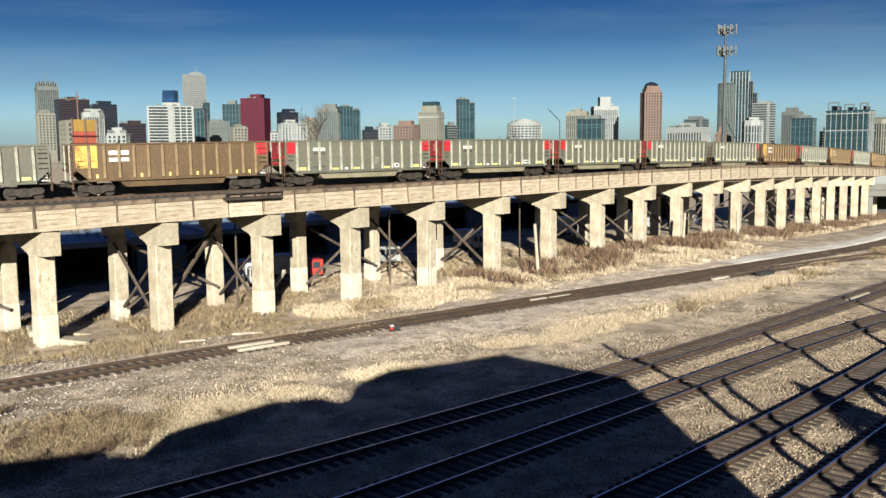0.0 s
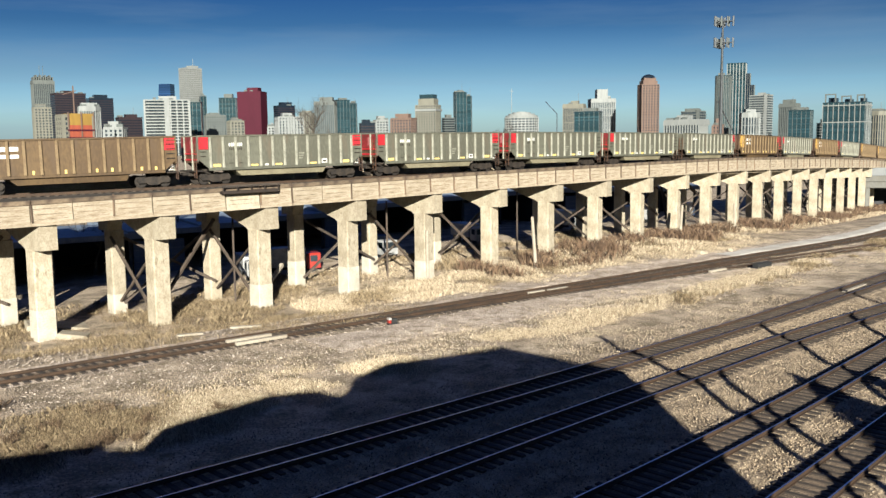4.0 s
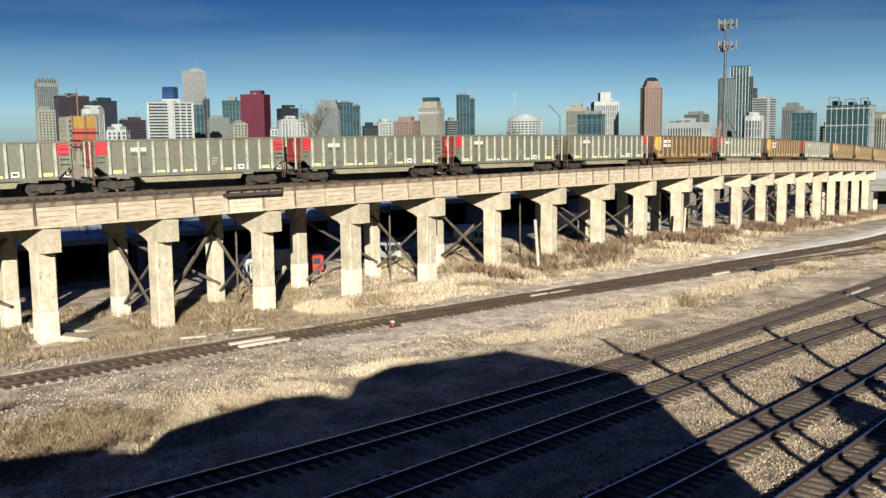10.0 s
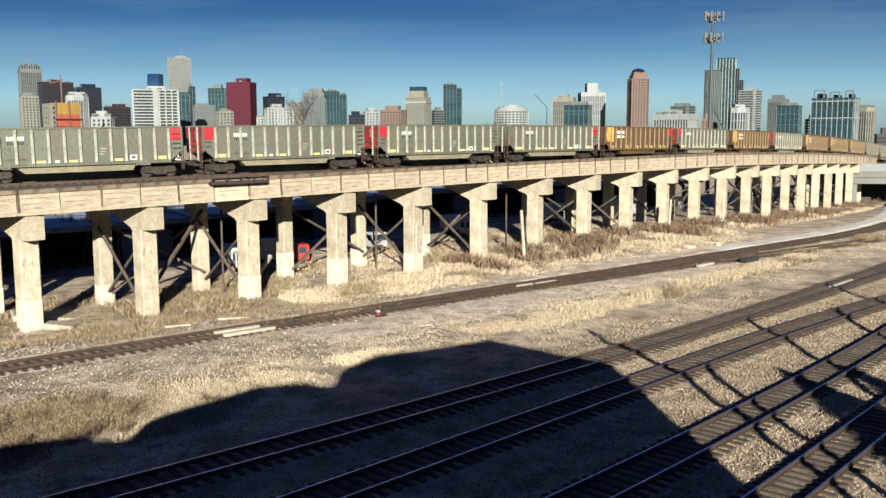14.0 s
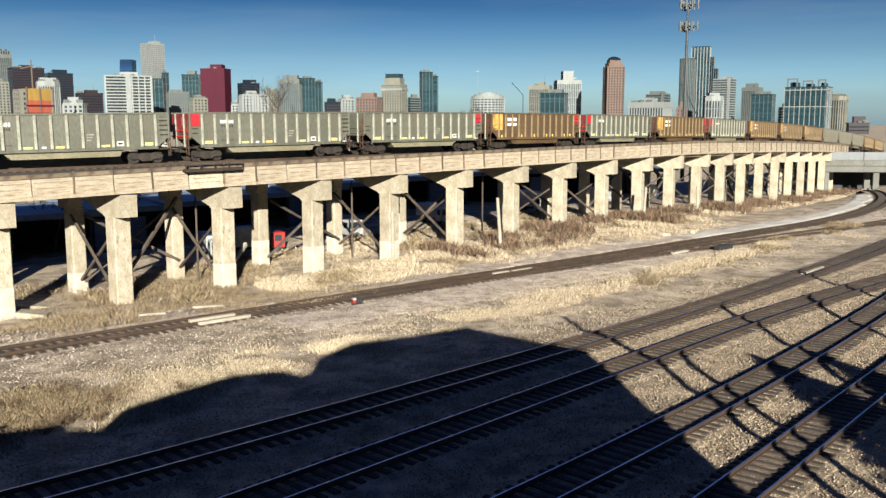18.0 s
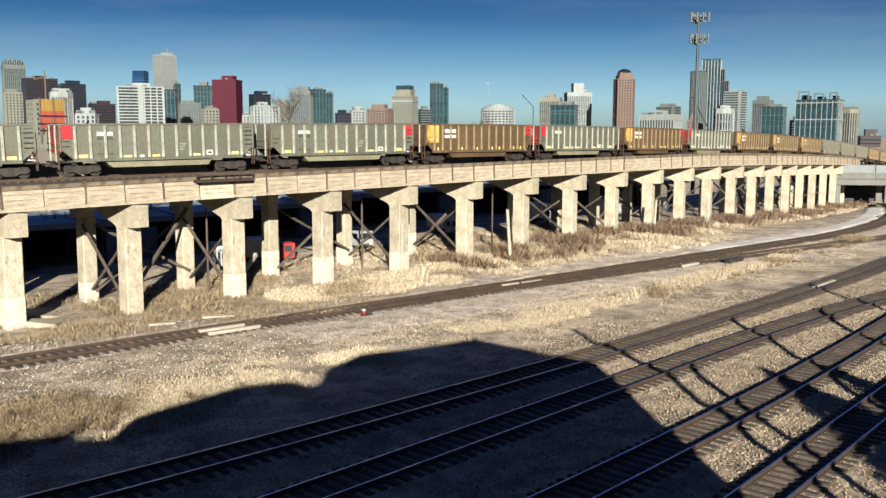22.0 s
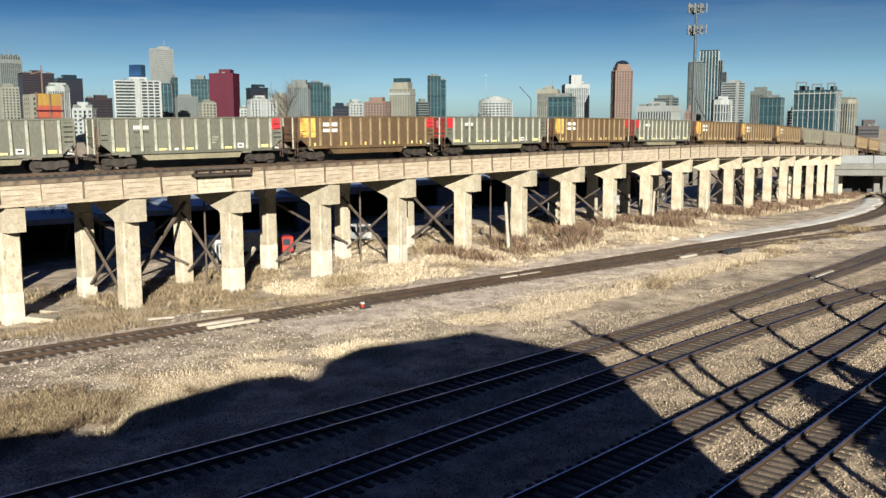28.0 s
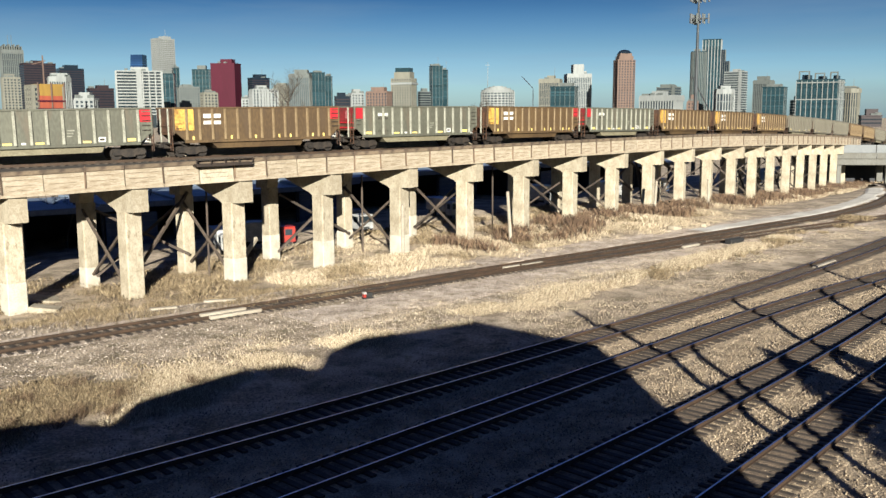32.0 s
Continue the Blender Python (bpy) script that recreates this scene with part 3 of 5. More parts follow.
M_BUSH = mat("dark_twig_bark", (0.07, 0.045, 0.028), (0.04, 0.026, 0.017), 0.9, scale=3, fine=20, bump=0.2)
M_BUSH_TWIGS = island_mat("brown_twigs", [(0.035, 0.022, 0.013), (0.08, 0.05, 0.028), (0.14, 0.09, 0.05), (0.2, 0.135, 0.075)])
for k, (x, y, high, wide) in enumerate(((-15.0, 33.5, 0.75, 0.85), (-14.5, 34.7, 0.6, 0.7), (-16.5, 32.9, 0.5, 0.8), (-13.4, 34.9, 0.45, 0.6), (-18.6, 34.6, 0.6, 0.9), (-17.6, 36.4, 0.5, 0.8), (-20.4, 36.2, 0.55, 0.9), (-13.9, 37.2, 0.4, 0.7), (-16.4, 38.8, 0.5, 0.9), (-11.2, 39.0, 0.4, 0.7), (-21.5, 39.5, 0.5, 0.8))):
    build_bush(x, y, high, wide, k, "low dead brown bush in the dry grass")
for k, (s, d, high) in enumerate(((33, 6.6, 1.3), (37, 3.6, 1.7), (42, 7.2, 1.2), (49, 6.2, 1.6), (54, 7.6, 1.3), (57, 3.8, 2.0), (63, 6.8, 1.5), (70, 7.4, 1.7), (78, 6.2, 1.4), (83, 7.8, 1.6), (92, 6.8, 1.5), (101, 7.4, 1.8), (112, 6.6, 1.6), (124, 7.4, 1.8))):
    p = on_line(s, d).translation
    build_bush(p.x, p.y, high, high * 0.9, 40 + k, "tangled reddish-brown bush at the viaduct's foot")


def scatter_stones():
    """Loose ballast stones on the near tracks."""
    sh = Shape()
    for track, s0, s1, n in (("main_1", 22, 84, 15000), ("main_2", 14, 84, 15000), ("main_3", 20, 72, 15000), ("main_4", 14, 66, 15000)):
        tr = TRACKS[track]
        for _ in range(n):
            r, d = rng.uniform(0.02, 0.048), rng.uniform(-3.8, 3.8)
            if abs(d) < 0.85 and rng.random() < 0.8:
                continue
            m = tr.at(rng.uniform(s0, s1), d) @ pose(0, 0, 0, rng.uniform(0, 90), rng.uniform(0, 90), rng.uniform(0, 360))
            p = m.translation
            z = 0.03 + r * 0.3
            v = [(r, 0, 0), (-r * 0.8, r * 0.2, 0), (0, r * 0.9, 0.1 * r), (0.1 * r, -r, 0), (0, 0.2 * r, r * 0.8), (0.1 * r, 0, -r * 0.7)]
            sh.add([tuple(m @ Vector(q) + Vector((0, 0, z))) for q in v], [(0, 2, 4), (2, 1, 4), (1, 3, 4), (3, 0, 4), (2, 0, 5), (1, 2, 5), (3, 1, 5), (0, 3, 5)])
    tagged(part("ballast_stones", sh, M_STONES), "loose brown ballast stones around the rails", "ballast", kind="stuff")


scatter_stones()


def scatter_pebbles():
    """Coarse pebbles and clods over the gravel strips."""
    sh = Shape()
    tr = TRACKS["siding"]
    for d0, d1, s0, s1, n in ((1.5, 11.0, 40, 160, 16000), (-5.6, -1.4, 40, 150, 7000)):
        for _ in range(n):
            p = tr.at(rng.uniform(s0, s1), rng.uniform(d0, d1)).translation
            r = rng.uniform(0.03, 0.085)
            a = rng.uniform(0, 6.283)
            c, q = r * math.cos(a), r * math.sin(a)
            z = gz(p.x, p.y) - 0.06
            k = len(sh.v)
            sh.v += [(p.x + c, p.y + q, z), (p.x - q * 0.8, p.y + c * 0.8, z), (p.x - c, p.y - q, z), (p.x + q, p.y - c, z), (p.x, p.y, z + r * 0.6)]
            sh.f += [(k, k + 1, k + 4), (k + 1, k + 2, k + 4), (k + 2, k + 3, k + 4), (k + 3, k, k + 4)]
    tagged(part("pebbles", sh, M_PEBBLE), "loose pale pebbles and clods on the gravel", "gravel", kind="stuff")


M_PEBBLE = island_mat("pale_pebbles", [(0.06, 0.046, 0.035), (0.17, 0.135, 0.108), (0.3, 0.25, 0.205), (0.45, 0.385, 0.32)])
scatter_pebbles()

# ---- coal train ----
M_TAN = mat("dusty_tan_aluminium", (0.093, 0.093, 0.07), (0.064, 0.063, 0.047), 0.6, 0.15, scale=0.5, fine=7, bump=0.15, vary=0.06, streak=2.5, stain=(0.0877, 0.0722, 0.0516), stain_at=0.64)
M_BROWN = mat("rust_brown_car_side", (0.088, 0.054, 0.023), (0.056, 0.033, 0.0145), 0.65, 0.15, scale=0.5, fine=7, bump=0.15, vary=0.08, streak=2.5, stain=(0.064, 0.04, 0.0213), stain_at=0.62)
M_PALE = mat("pale_grey_car_side", (0.13, 0.1192, 0.0903), (0.0975, 0.0867, 0.065), 0.6, 0.15, scale=0.5, fine=7, bump=0.15, vary=0.05, streak=2.5)
M_RIB = mat("pale_dusty_rib", (0.25, 0.247, 0.2), (0.15, 0.146, 0.115), 0.6, 0.1, scale=1.0, fine=8, bump=0.1)
M_RED = mat("red_end_paint", (0.36, 0.012, 0.02), (0.24, 0.009, 0.013), 0.5, scale=1, fine=9, bump=0.1, stain=(0.1008, 0.0216, 0.0216), stain_at=0.68)
# darker red for the upper sheet of the leading end
M_RED_DULL = mat("dull_red_end_paint", (0.17, 0.012, 0.014), (0.10, 0.009, 0.01), 0.6, scale=1, fine=9, bump=0.1, stain=(0.05, 0.02, 0.015), stain_at=0.6)
M_YELLOW = mat("sooty_yellow_paint", (0.46, 0.28, 0.06), (0.3, 0.165, 0.035), 0.55, scale=0.9, fine=7, bump=0.1, stain=(0.105, 0.045, 0.015), stain_at=0.56)
M_TRUCK = mat("greasy_truck_steel", (0.034, 0.025, 0.018), (0.011, 0.0085, 0.007), 0.7, 0.3, scale=3, fine=20, bump=0.3)
M_TUB = mat("dusty_tub", (0.192, 0.1706, 0.112), (0.128, 0.112, 0.072), 0.65, 0.1, scale=0.7, fine=8, bump=0.15)
M_WHITE = mat("white_stencil", (0.54, 0.5328, 0.504), (0.432, 0.4248, 0.396), 0.6, scale=3, fine=20, bump=0.0)
M_COAL = mat("coal", (0.0107, 0.0107, 0.0107), (0.0043, 0.0043, 0.0043), 0.5, scale=3, fine=9, bump=1.0, depth=0.1)
M_PLATE = mat("yellow_reflector_plate", (0.6, 0.45, 0.15), (0.525, 0.375, 0.1125), 0.5, scale=3, fine=20, bump=0.0)
M_SOOT = mat("sooty_end", (0.075, 0.034, 0.016), (0.03, 0.016, 0.01), 0.7, scale=0.9, fine=7, bump=0.1)
M_EMBLEM = mat("faded_pink_emblem", (0.2933, 0.1066, 0.1066), (0.2133, 0.064, 0.064), 0.6, scale=3, fine=20, bump=0)
M_RIB_BROWN = mat("dusty_brown_rib", (0.175, 0.122, 0.062), (0.115, 0.076, 0.038), 0.6, 0.1, scale=1.0, fine=8, bump=0.1)
CAR = 16.3


def build_car(kind, left, right):
    """A bathtub coal gondola; local x along the car, the end at -x comes first, y away from the eye, z from the rail head."""
    side = {"tan": M_TAN, "brown": M_BROWN, "pale": M_PALE}[kind]
    tone = {"tan": "dusty tan", "brown": "rusty brown", "pale": "pale grey"}[kind]
    ends = {"red": " with a red end panel", "yellow": " with a sooty yellow end", "": ""}[left]
    car = thing("coal_gondola", f"{tone} ribbed coal gondola car{ends}", "railway car", "cars of the coal train")
    hx, hy, z0, z1 = 7.35, 1.55, 1.22, 3.80
    outline = [(-hx, 2.0), (-hx + 0.9, z0), (hx - 0.9, z0), (hx, 2.0), (hx, z1 - 0.1), (-hx, z1 - 0.1)]
    for y in (-hy, hy):
        part("side_sheet", Shape().prism(outline, -0.03, 0.03, pose(0, y, 0, 0, 0, 90)), side, car)
    for y in (-1, 1):
        part("top_chord", Shape().cbox(-hx - 0.05, hx + 0.05, y * hy - 0.09, y * hy + 0.09, z1 - 0.14, z1, 0.02), side, car)
        part("side_sill", Shape().cbox(-hx + 0.85, hx - 0.85, y * hy - 0.08, y * hy + 0.08, z0 - 0.14, z0 + 0.06, 0.02), side, car)
    rib = Shape().cbox(-0.1, 0.1, -0.15, 0.0, z0 + 0.06, z1 - 0.14, 0.03).mesh("rib", M_RIB_BROWN if kind == "brown" else side if kind == "pale" else M_RIB)
    for j in range(13):
        x = -hx + 1.0 + j * (2 * hx - 2.0) / 12
        part("rib", rib, M_RIB, car, m=pose(x, -hy - 0.02, 0))
        if j % 2 == 0:
            part("rib", rib, M_RIB, car, m=pose(x, hy + 0.02, 0, 0, 0, 180))
    # sloping ends with horizontal stiffeners
    for e, paint in ((-1, left), (1, right)):
        col = {"red": M_RED, "yellow": M_YELLOW, "": side}[paint]
        sheet = Shape().prism([(-hy + 0.03, z0 + 0.5), (hy - 0.03, z0 + 0.5), (hy - 0.03, z1 - 0.1), (-hy + 0.03, z1 - 0.1)], -0.04, 0.04)
        col_end = M_SOOT if paint == "yellow" else col
        end = part("end_sheet", sheet, M_SOOT if paint and e < 0 else side, car, m=pose(e * (hx - 0.02), 0, 0))
        if paint == "red" and e < 0:
            part("red_upper_sheet", Shape().box(-0.075, -0.05, -hy + 0.05, hy - 0.05, 2.5, z1 - 0.12), M_RED_DULL, end)
        for y in (-0.75, 0.75):
            part("end_rib", Shape().cbox(-0.06, 0.06, y - 0.06, y + 0.06, z0 - 0.1, z1 - 0.1, 0.02), M_RIB, end, m=pose(e * 0.12, 0, 0))
        for z in (1.95, 2.4):
            part("stiffener", Shape().cbox(0, 0.13, -hy + 0.02, hy - 0.02, z - 0.07, z + 0.07, 0.03), col_end if e < 0 else side, end, m=pose(0 if e > 0 else -0.13, 0, 0))
        if paint:
            w = 1.6 if paint == "yellow" and e < 0 else 0.85
            x0, x1 = (-hx - 0.01, -hx + w) if e < 0 else (hx - w, hx + 0.01)
            lo = (2.05 if paint == "yellow" else 2.72) if e < 0 else 2.75
            part("end_panel", Shape().cbox(x0, x1, -hy - 0.075, -hy - 0.035, lo, z1 - 0.15, 0.01), col, car)
        part("end_post", Shape().cbox(e * hx - 0.07, e * hx + 0.07, -hy - 0.1, -hy + 0.08, z0 + 0.6, z1 - 0.1, 0.02), side, car)
        # platform, ladder and brake gear
        part("end_platform", Shape().cbox(e * (hx - 0.2) - 0.5, e * (hx - 0.2) + 0.5, -1.4, 1.4, 1.02, 1.14, 0.02), M_TRUCK, car)
        part("draft_sill", Shape().cbox(e * (hx - 0.6) - 0.9, e * (hx - 0.6) + 0.9, -0.3, 0.3, 0.68, 1.05, 0.03), M_TRUCK, car)
        part("coupler", Shape().cbox(e * 7.85 - 0.34, e * 7.85 + 0.34, -0.14, 0.14, 0.74, 1.0, 0.04), M_TRUCK, car)
        lad = Shape()
        for y in (-1.48, -1.08):
            lad.box(e * (hx + 0.12) - 0.03, e * (hx + 0.12) + 0.03, y - 0.03, y + 0.03, 0.55, 3.2)
        for z in np.arange(0.6, 3.2, 0.38):
            lad.box(e * (hx + 0.12) - 0.02, e * (hx + 0.12) + 0.02, -1.48, -1.08, z - 0.02, z + 0.02)
        part("ladder", lad, M_SOOT, car)
    # the two tubs below the floor
    for y in (-0.74, 0.74):
        ys = (y - 0.68, y - 0.58, y + 0.58, y + 0.68)
        tub = Shape().add([(x, q, z) for x in (-4.3, 3.9) for q, z in zip(ys, (1.1, 0.62, 0.62, 1.1))], [(0, 1, 2, 3), (7, 6, 5, 4), (0, 4, 5, 1), (1, 5, 6, 2), (2, 6, 7, 3), (3, 7, 4, 0)])
        tub.v[1], tub.v[2] = (-3.7, ys[1], 0.62), (-3.7, ys[2], 0.62)
        tub.v[5], tub.v[6] = (3.7, ys[1], 0.62), (3.7, ys[2], 0.62)
        shell = part("tub", tub, M_TUB if kind != "brown" else M_BROWN, car)
        part("rim", Shape().cbox(-4.35, 3.95, y - 0.72, y - 0.64, 1.04, 1.14, 0.02), M_TRUCK, shell)
    part("floor", Shape().box(-hx + 0.9, hx - 0.9, -hy, hy, 1.16, 1.2), M_TRUCK, car)
    heap = Shape()
    n, k = 15, 5
    for a in range(n):
        for b in range(k):
            heap.v.append((-hx + 0.3 + (2 * hx - 0.6) * a / (n - 1), -hy + 0.1 + (2 * hy - 0.2) * b / (k - 1), 3.35 + 0.22 * math.sin(math.pi * b / (k - 1)) * (0.7 + 0.3 * math.sin(a * 1.7))))
    heap.f = [(a * k + b, (a + 1) * k + b, (a + 1) * k + b + 1, a * k + b + 1) for a in range(n - 1) for b in range(k - 1)]
    part("coal_load", heap, M_COAL, car, "black heaped coal")
    # stencils and plates
    pitch = (2 * hx - 2.0) / 12
    bay = [-hx + 1.0 + (j + 0.5) * pitch for j in range(12)]
    face = -hy - 0.034
    mark = lambda name, x, z, w, h, paint, under=None: part(name, Shape().box(x - w / 2, x + w / 2, face - 0.004, face + 0.002, z - h / 2, z + h / 2), paint, under or car)
    if kind == "brown":
        for x in (bay[1] + 0.12, bay[2] - 0.12):
            mark("stencil", x, 3.12, 0.62, 0.30, M_WHITE)
            mark("stencil", x, 2.62, 0.62, 0.26, M_WHITE)
        for j in (0, 3, 5, 7, 8, 10, 11):
            mark("reflector", bay[j], z0 + 0.24, 0.16, 0.26, M_PLATE)
    elif kind == "tan":
        for x in (bay[1] + 0.2, bay[2] - 0.2):
            for k in (-1, 0, 1):
                mark("stencil", x + k * 0.17, 3.06, 0.11, 0.26, M_WHITE)
                mark("dark_stencil", x + k * 0.15, 2.72, 0.09, 0.19, M_TRUCK)
            mark("dark_stencil", x, 1.62, 0.5, 0.05, M_TRUCK)
        for k in range(3):
            mark("grey_stencil", bay[7] - 0.05 * k, 2.25 - 0.2 * k, 0.5 - 0.08 * k, 0.09, M_RIB)
    if kind != "brown":
        for j, w in ((0, 0.62), (3, 0.6), (4, 0.3), (5, 0.58), (8, 0.58), (11, 0.6)):
            mark("reflector", bay[j], z0 + 0.26 if j in (0, 11) else z0 + 0.2, w, 0.22 if j in (0, 11) else 0.14, M_WHITE if j == 4 else M_PLATE)
        rim = mark("plate_frame", bay[9], z0 + 0.34, 0.5, 0.34, M_WHITE)
        part("plate", Shape().box(bay[9] - 0.17, bay[9] + 0.17, face - 0.01, face - 0.005, z0 + 0.26, z0 + 0.42), M_TRUCK, rim)
    # grab irons at the trailing corner, brake pipes under it
    for z in (2.15, 2.5, 2.85, 3.2, 3.5):
        part("grab_iron", Shape().cbox(hx - 0.72, hx - 0.08, -hy - 0.13, -hy - 0.06, z - 0.035, z + 0.035, 0.012), M_TRUCK if z < 3.4 else side, car)
    for z in (2.55, 2.2):
        part("grab_iron", Shape().cbox(-hx + 0.15, -hx + 0.62, -hy - 0.12, -hy - 0.06, z - 0.025, z + 0.025, 0.01), M_TRUCK, car)
    pipes = Shape()
    for k in range(4):
        pipes.tube((hx - 0.95 + k * 0.2, -1.2, 1.25), (hx - 0.95 + k * 0.2, -1.2, 1.75), 0.03, n=5)
    pipes.tube((hx - 1.0, -1.2, 1.5), (hx - 0.1, -1.2, 1.5), 0.035, n=5).tube((hx - 1.0, -1.2, 1.28), (hx - 0.1, -1.2, 1.28), 0.03, n=5)
    part("brake_pipes", pipes, M_WHITE, car, "white pipes and rods")
    part("brake_cylinder", Shape().tube((hx - 0.9, -0.9, 1.35), (hx - 0.35, -0.9, 1.35), 0.17, n=10), M_RIB, car)
    if left == "red":
        part("emblem", Shape().prism([(-0.22, 2.75), (0.22, 2.75), (0.16, 3.02), (0.2, 3.3), (0, 3.5), (-0.2, 3.3), (-0.16, 3.02)], -0.004, 0.004, pose(-hx - 0.1, -0.55, 0)), M_EMBLEM, car)
    # trucks
    wheel = Shape().tube((0, -0.70, 0), (0, -0.83, 0), 0.46, n=16).tube((0, 0.83, 0), (0, 0.70, 0), 0.46, n=16).tube((0, -0.7, 0), (0, 0.7, 0), 0.08).tube((0.2, -0.84, 0.1), (0.2, -0.82, 0.1), 0.06, n=6)
    wheel_mesh = wheel.mesh("wheelset", M_TRUCK)
    frame_prof = [(-1.25, 0.5), (-1.1, 0.34), (-0.55, 0.34), (-0.35, 0.2), (0.35, 0.2), (0.55, 0.34), (1.1, 0.34), (1.25, 0.5), (1.1, 0.66), (0.5, 0.78), (-0.5, 0.78), (-1.1, 0.66)]
    for x in (-5.75, 5.75):
        truck = part("truck", Shape().cbox(-0.25, 0.25, -1.05, 1.05, 0.5, 0.8, 0.04).tube((0, 0, 0.78), (0, 0, 1.1), 0.3, n=10), M_TRUCK, car, m=pose(x, 0, 0))
        for y in (-1.08, 0.93):
            part("side_frame", Shape().prism(frame_prof, 0, 0.15, pose(0, y + 0.15, 0, 0, 0, -90)), M_TRUCK, truck)
        for w in (-0.89, 0.89):
            part("wheelset", wheel_mesh, M_TRUCK, truck, m=pose(w, 0, 0.46))
    return car


# body, paint of the leading end, paint of the trailing end
CONSIST = [("tan", "", ""), ("brown", "yellow", "red"), ("tan", "red", "red"), ("tan", "red", "red"), ("tan", "red", ""), ("tan", "red", ""), ("tan", "", "red"),
           ("brown", "yellow", "red"), ("tan", "red", ""), ("brown", "yellow", "red"), ("tan", "red", ""), ("brown", "yellow", ""), ("brown", "yellow", ""), ("brown", "yellow", ""),
           ("pale", "", ""), ("pale", "", ""), ("pale", "", ""), ("brown", "", ""), ("brown", "", ""), ("pale", "", ""), ("pale", "", ""), ("tan", "", ""), ("brown", "", ""), ("tan", "", "")]
CARS, FIRST_OF = [], {}
for spec in CONSIST:
    if spec in FIRST_OF:
        CARS.append(copy_thing(FIRST_OF[spec], Matrix()))
    else:
        FIRST_OF[spec] = build_car(*spec)
        CARS.append(FIRST_OF[spec])
# where the leading end of the tenth car stands along the line, second by second: the train runs on by fits and starts
RUN = [(0.0, 126.4), (0.4, 125.4), (0.5, 121.9), (3.5, 121.8), (4.2, 117.4), (5.5, 108.1), (6.0, 107.9), (6.5, 104.6), (9.5, 104.4), (9.6, 96.4), (10.0, 95.2), (10.5, 93.9), (11.0, 92.6),
       (11.5, 91.1), (12.0, 89.7), (12.5, 88.1), (14.5, 87.9), (15.2, 84.0), (16.5, 76.6), (17.0, 75.2), (17.5, 74.0), (18.0, 72.7), (18.5, 71.6), (21.4, 71.5), (21.5, 63.9), (22.0, 62.4), (22.5, 61.1),
       (23.0, 60.0), (24.0, 60.0), (24.5, 56.2), (25.5, 56.2), (27.5, 48.9), (30.4, 48.9), (30.6, 41.8), (31.0, 40.6), (31.5, 39.1), (32.0, 38.0)]


def motions():
    for i, car in enumerate(CARS):
        walk(car, [(t, on_line(u + (i - 9) * CAR + CAR / 2)) for t, u in RUN])
    # the wheels turn as the train rolls
    roll = [RUN[0]]
    for (ta, ua), (tb, ub) in zip(RUN, RUN[1:]):
        n = max(1, math.ceil(abs(ub - ua) / 0.6))
        n = min(n, max(1, round((tb - ta) * FPS)))
        roll += [(ta + (tb - ta) * k / n, ua + (ub - ua) * k / n) for k in range(1, n + 1)]
    for car in CARS:
        for ob in car.children_recursive:
            if ob.name.startswith("wheelset"):
                x = ob.matrix_basis.translation.x
                walk(ob, [(t, pose(x, 0, 0.46, 0, math.degrees((u - RUN[0][1]) / 0.46), 0)) for t, u in roll])

# ---- what stands behind the eye and casts the long shadow ----
M_WALL = mat("brown_brick_wall", (0.1386, 0.0906, 0.064), (0.096, 0.064, 0.048), 0.9, scale=-0.3, fine=6, bump=0.4)
M_BARK = mat("dark_bark", (0.0533, 0.04, 0.0293), (0.0267, 0.0213, 0.016), 0.9, scale=3, fine=15, bump=0.5)
M_LEAF = mat("dark_evergreen_needles", (0.024, 0.0373, 0.016), (0.016, 0.024, 0.0107), 0.8, scale=-1, fine=4, bump=0)


def build_shading_house():
    """A stepped, gabled building behind the eye: its outline is the edge of the shadow on the yard."""
    outline = [(-60, -1.5), (13.4, -1.5), (13.5, 14.38), (11.75, 14.87), (10, 15.44), (8.1, 16.02), (5, 15.44), (1.5, 14.91), (-0.3, 14.03), (-0.2, 13.33), (-1.05, 13.11), (-2.2, 13.33), (-4.25, 13.11), (-7.5, 11.96), (-8.2, 11.65), (-8.4, 10.94), (-9.8, 10.9), (-10.2, 11.12), (-13.8, 10.68), (-33, 9.71), (-60, 9.71)]
    root = thing("gabled_building", "tall brown brick building with a stepped gable behind the yard", "building")
    part("wall", Shape().prism(outline, -3.5, 3.5, pose(0, -7.5, 0, 0, 0, 90) @ Matrix.Scale(-1, 4, (0, 1, 0))), M_WALL, root)


build_shading_house()


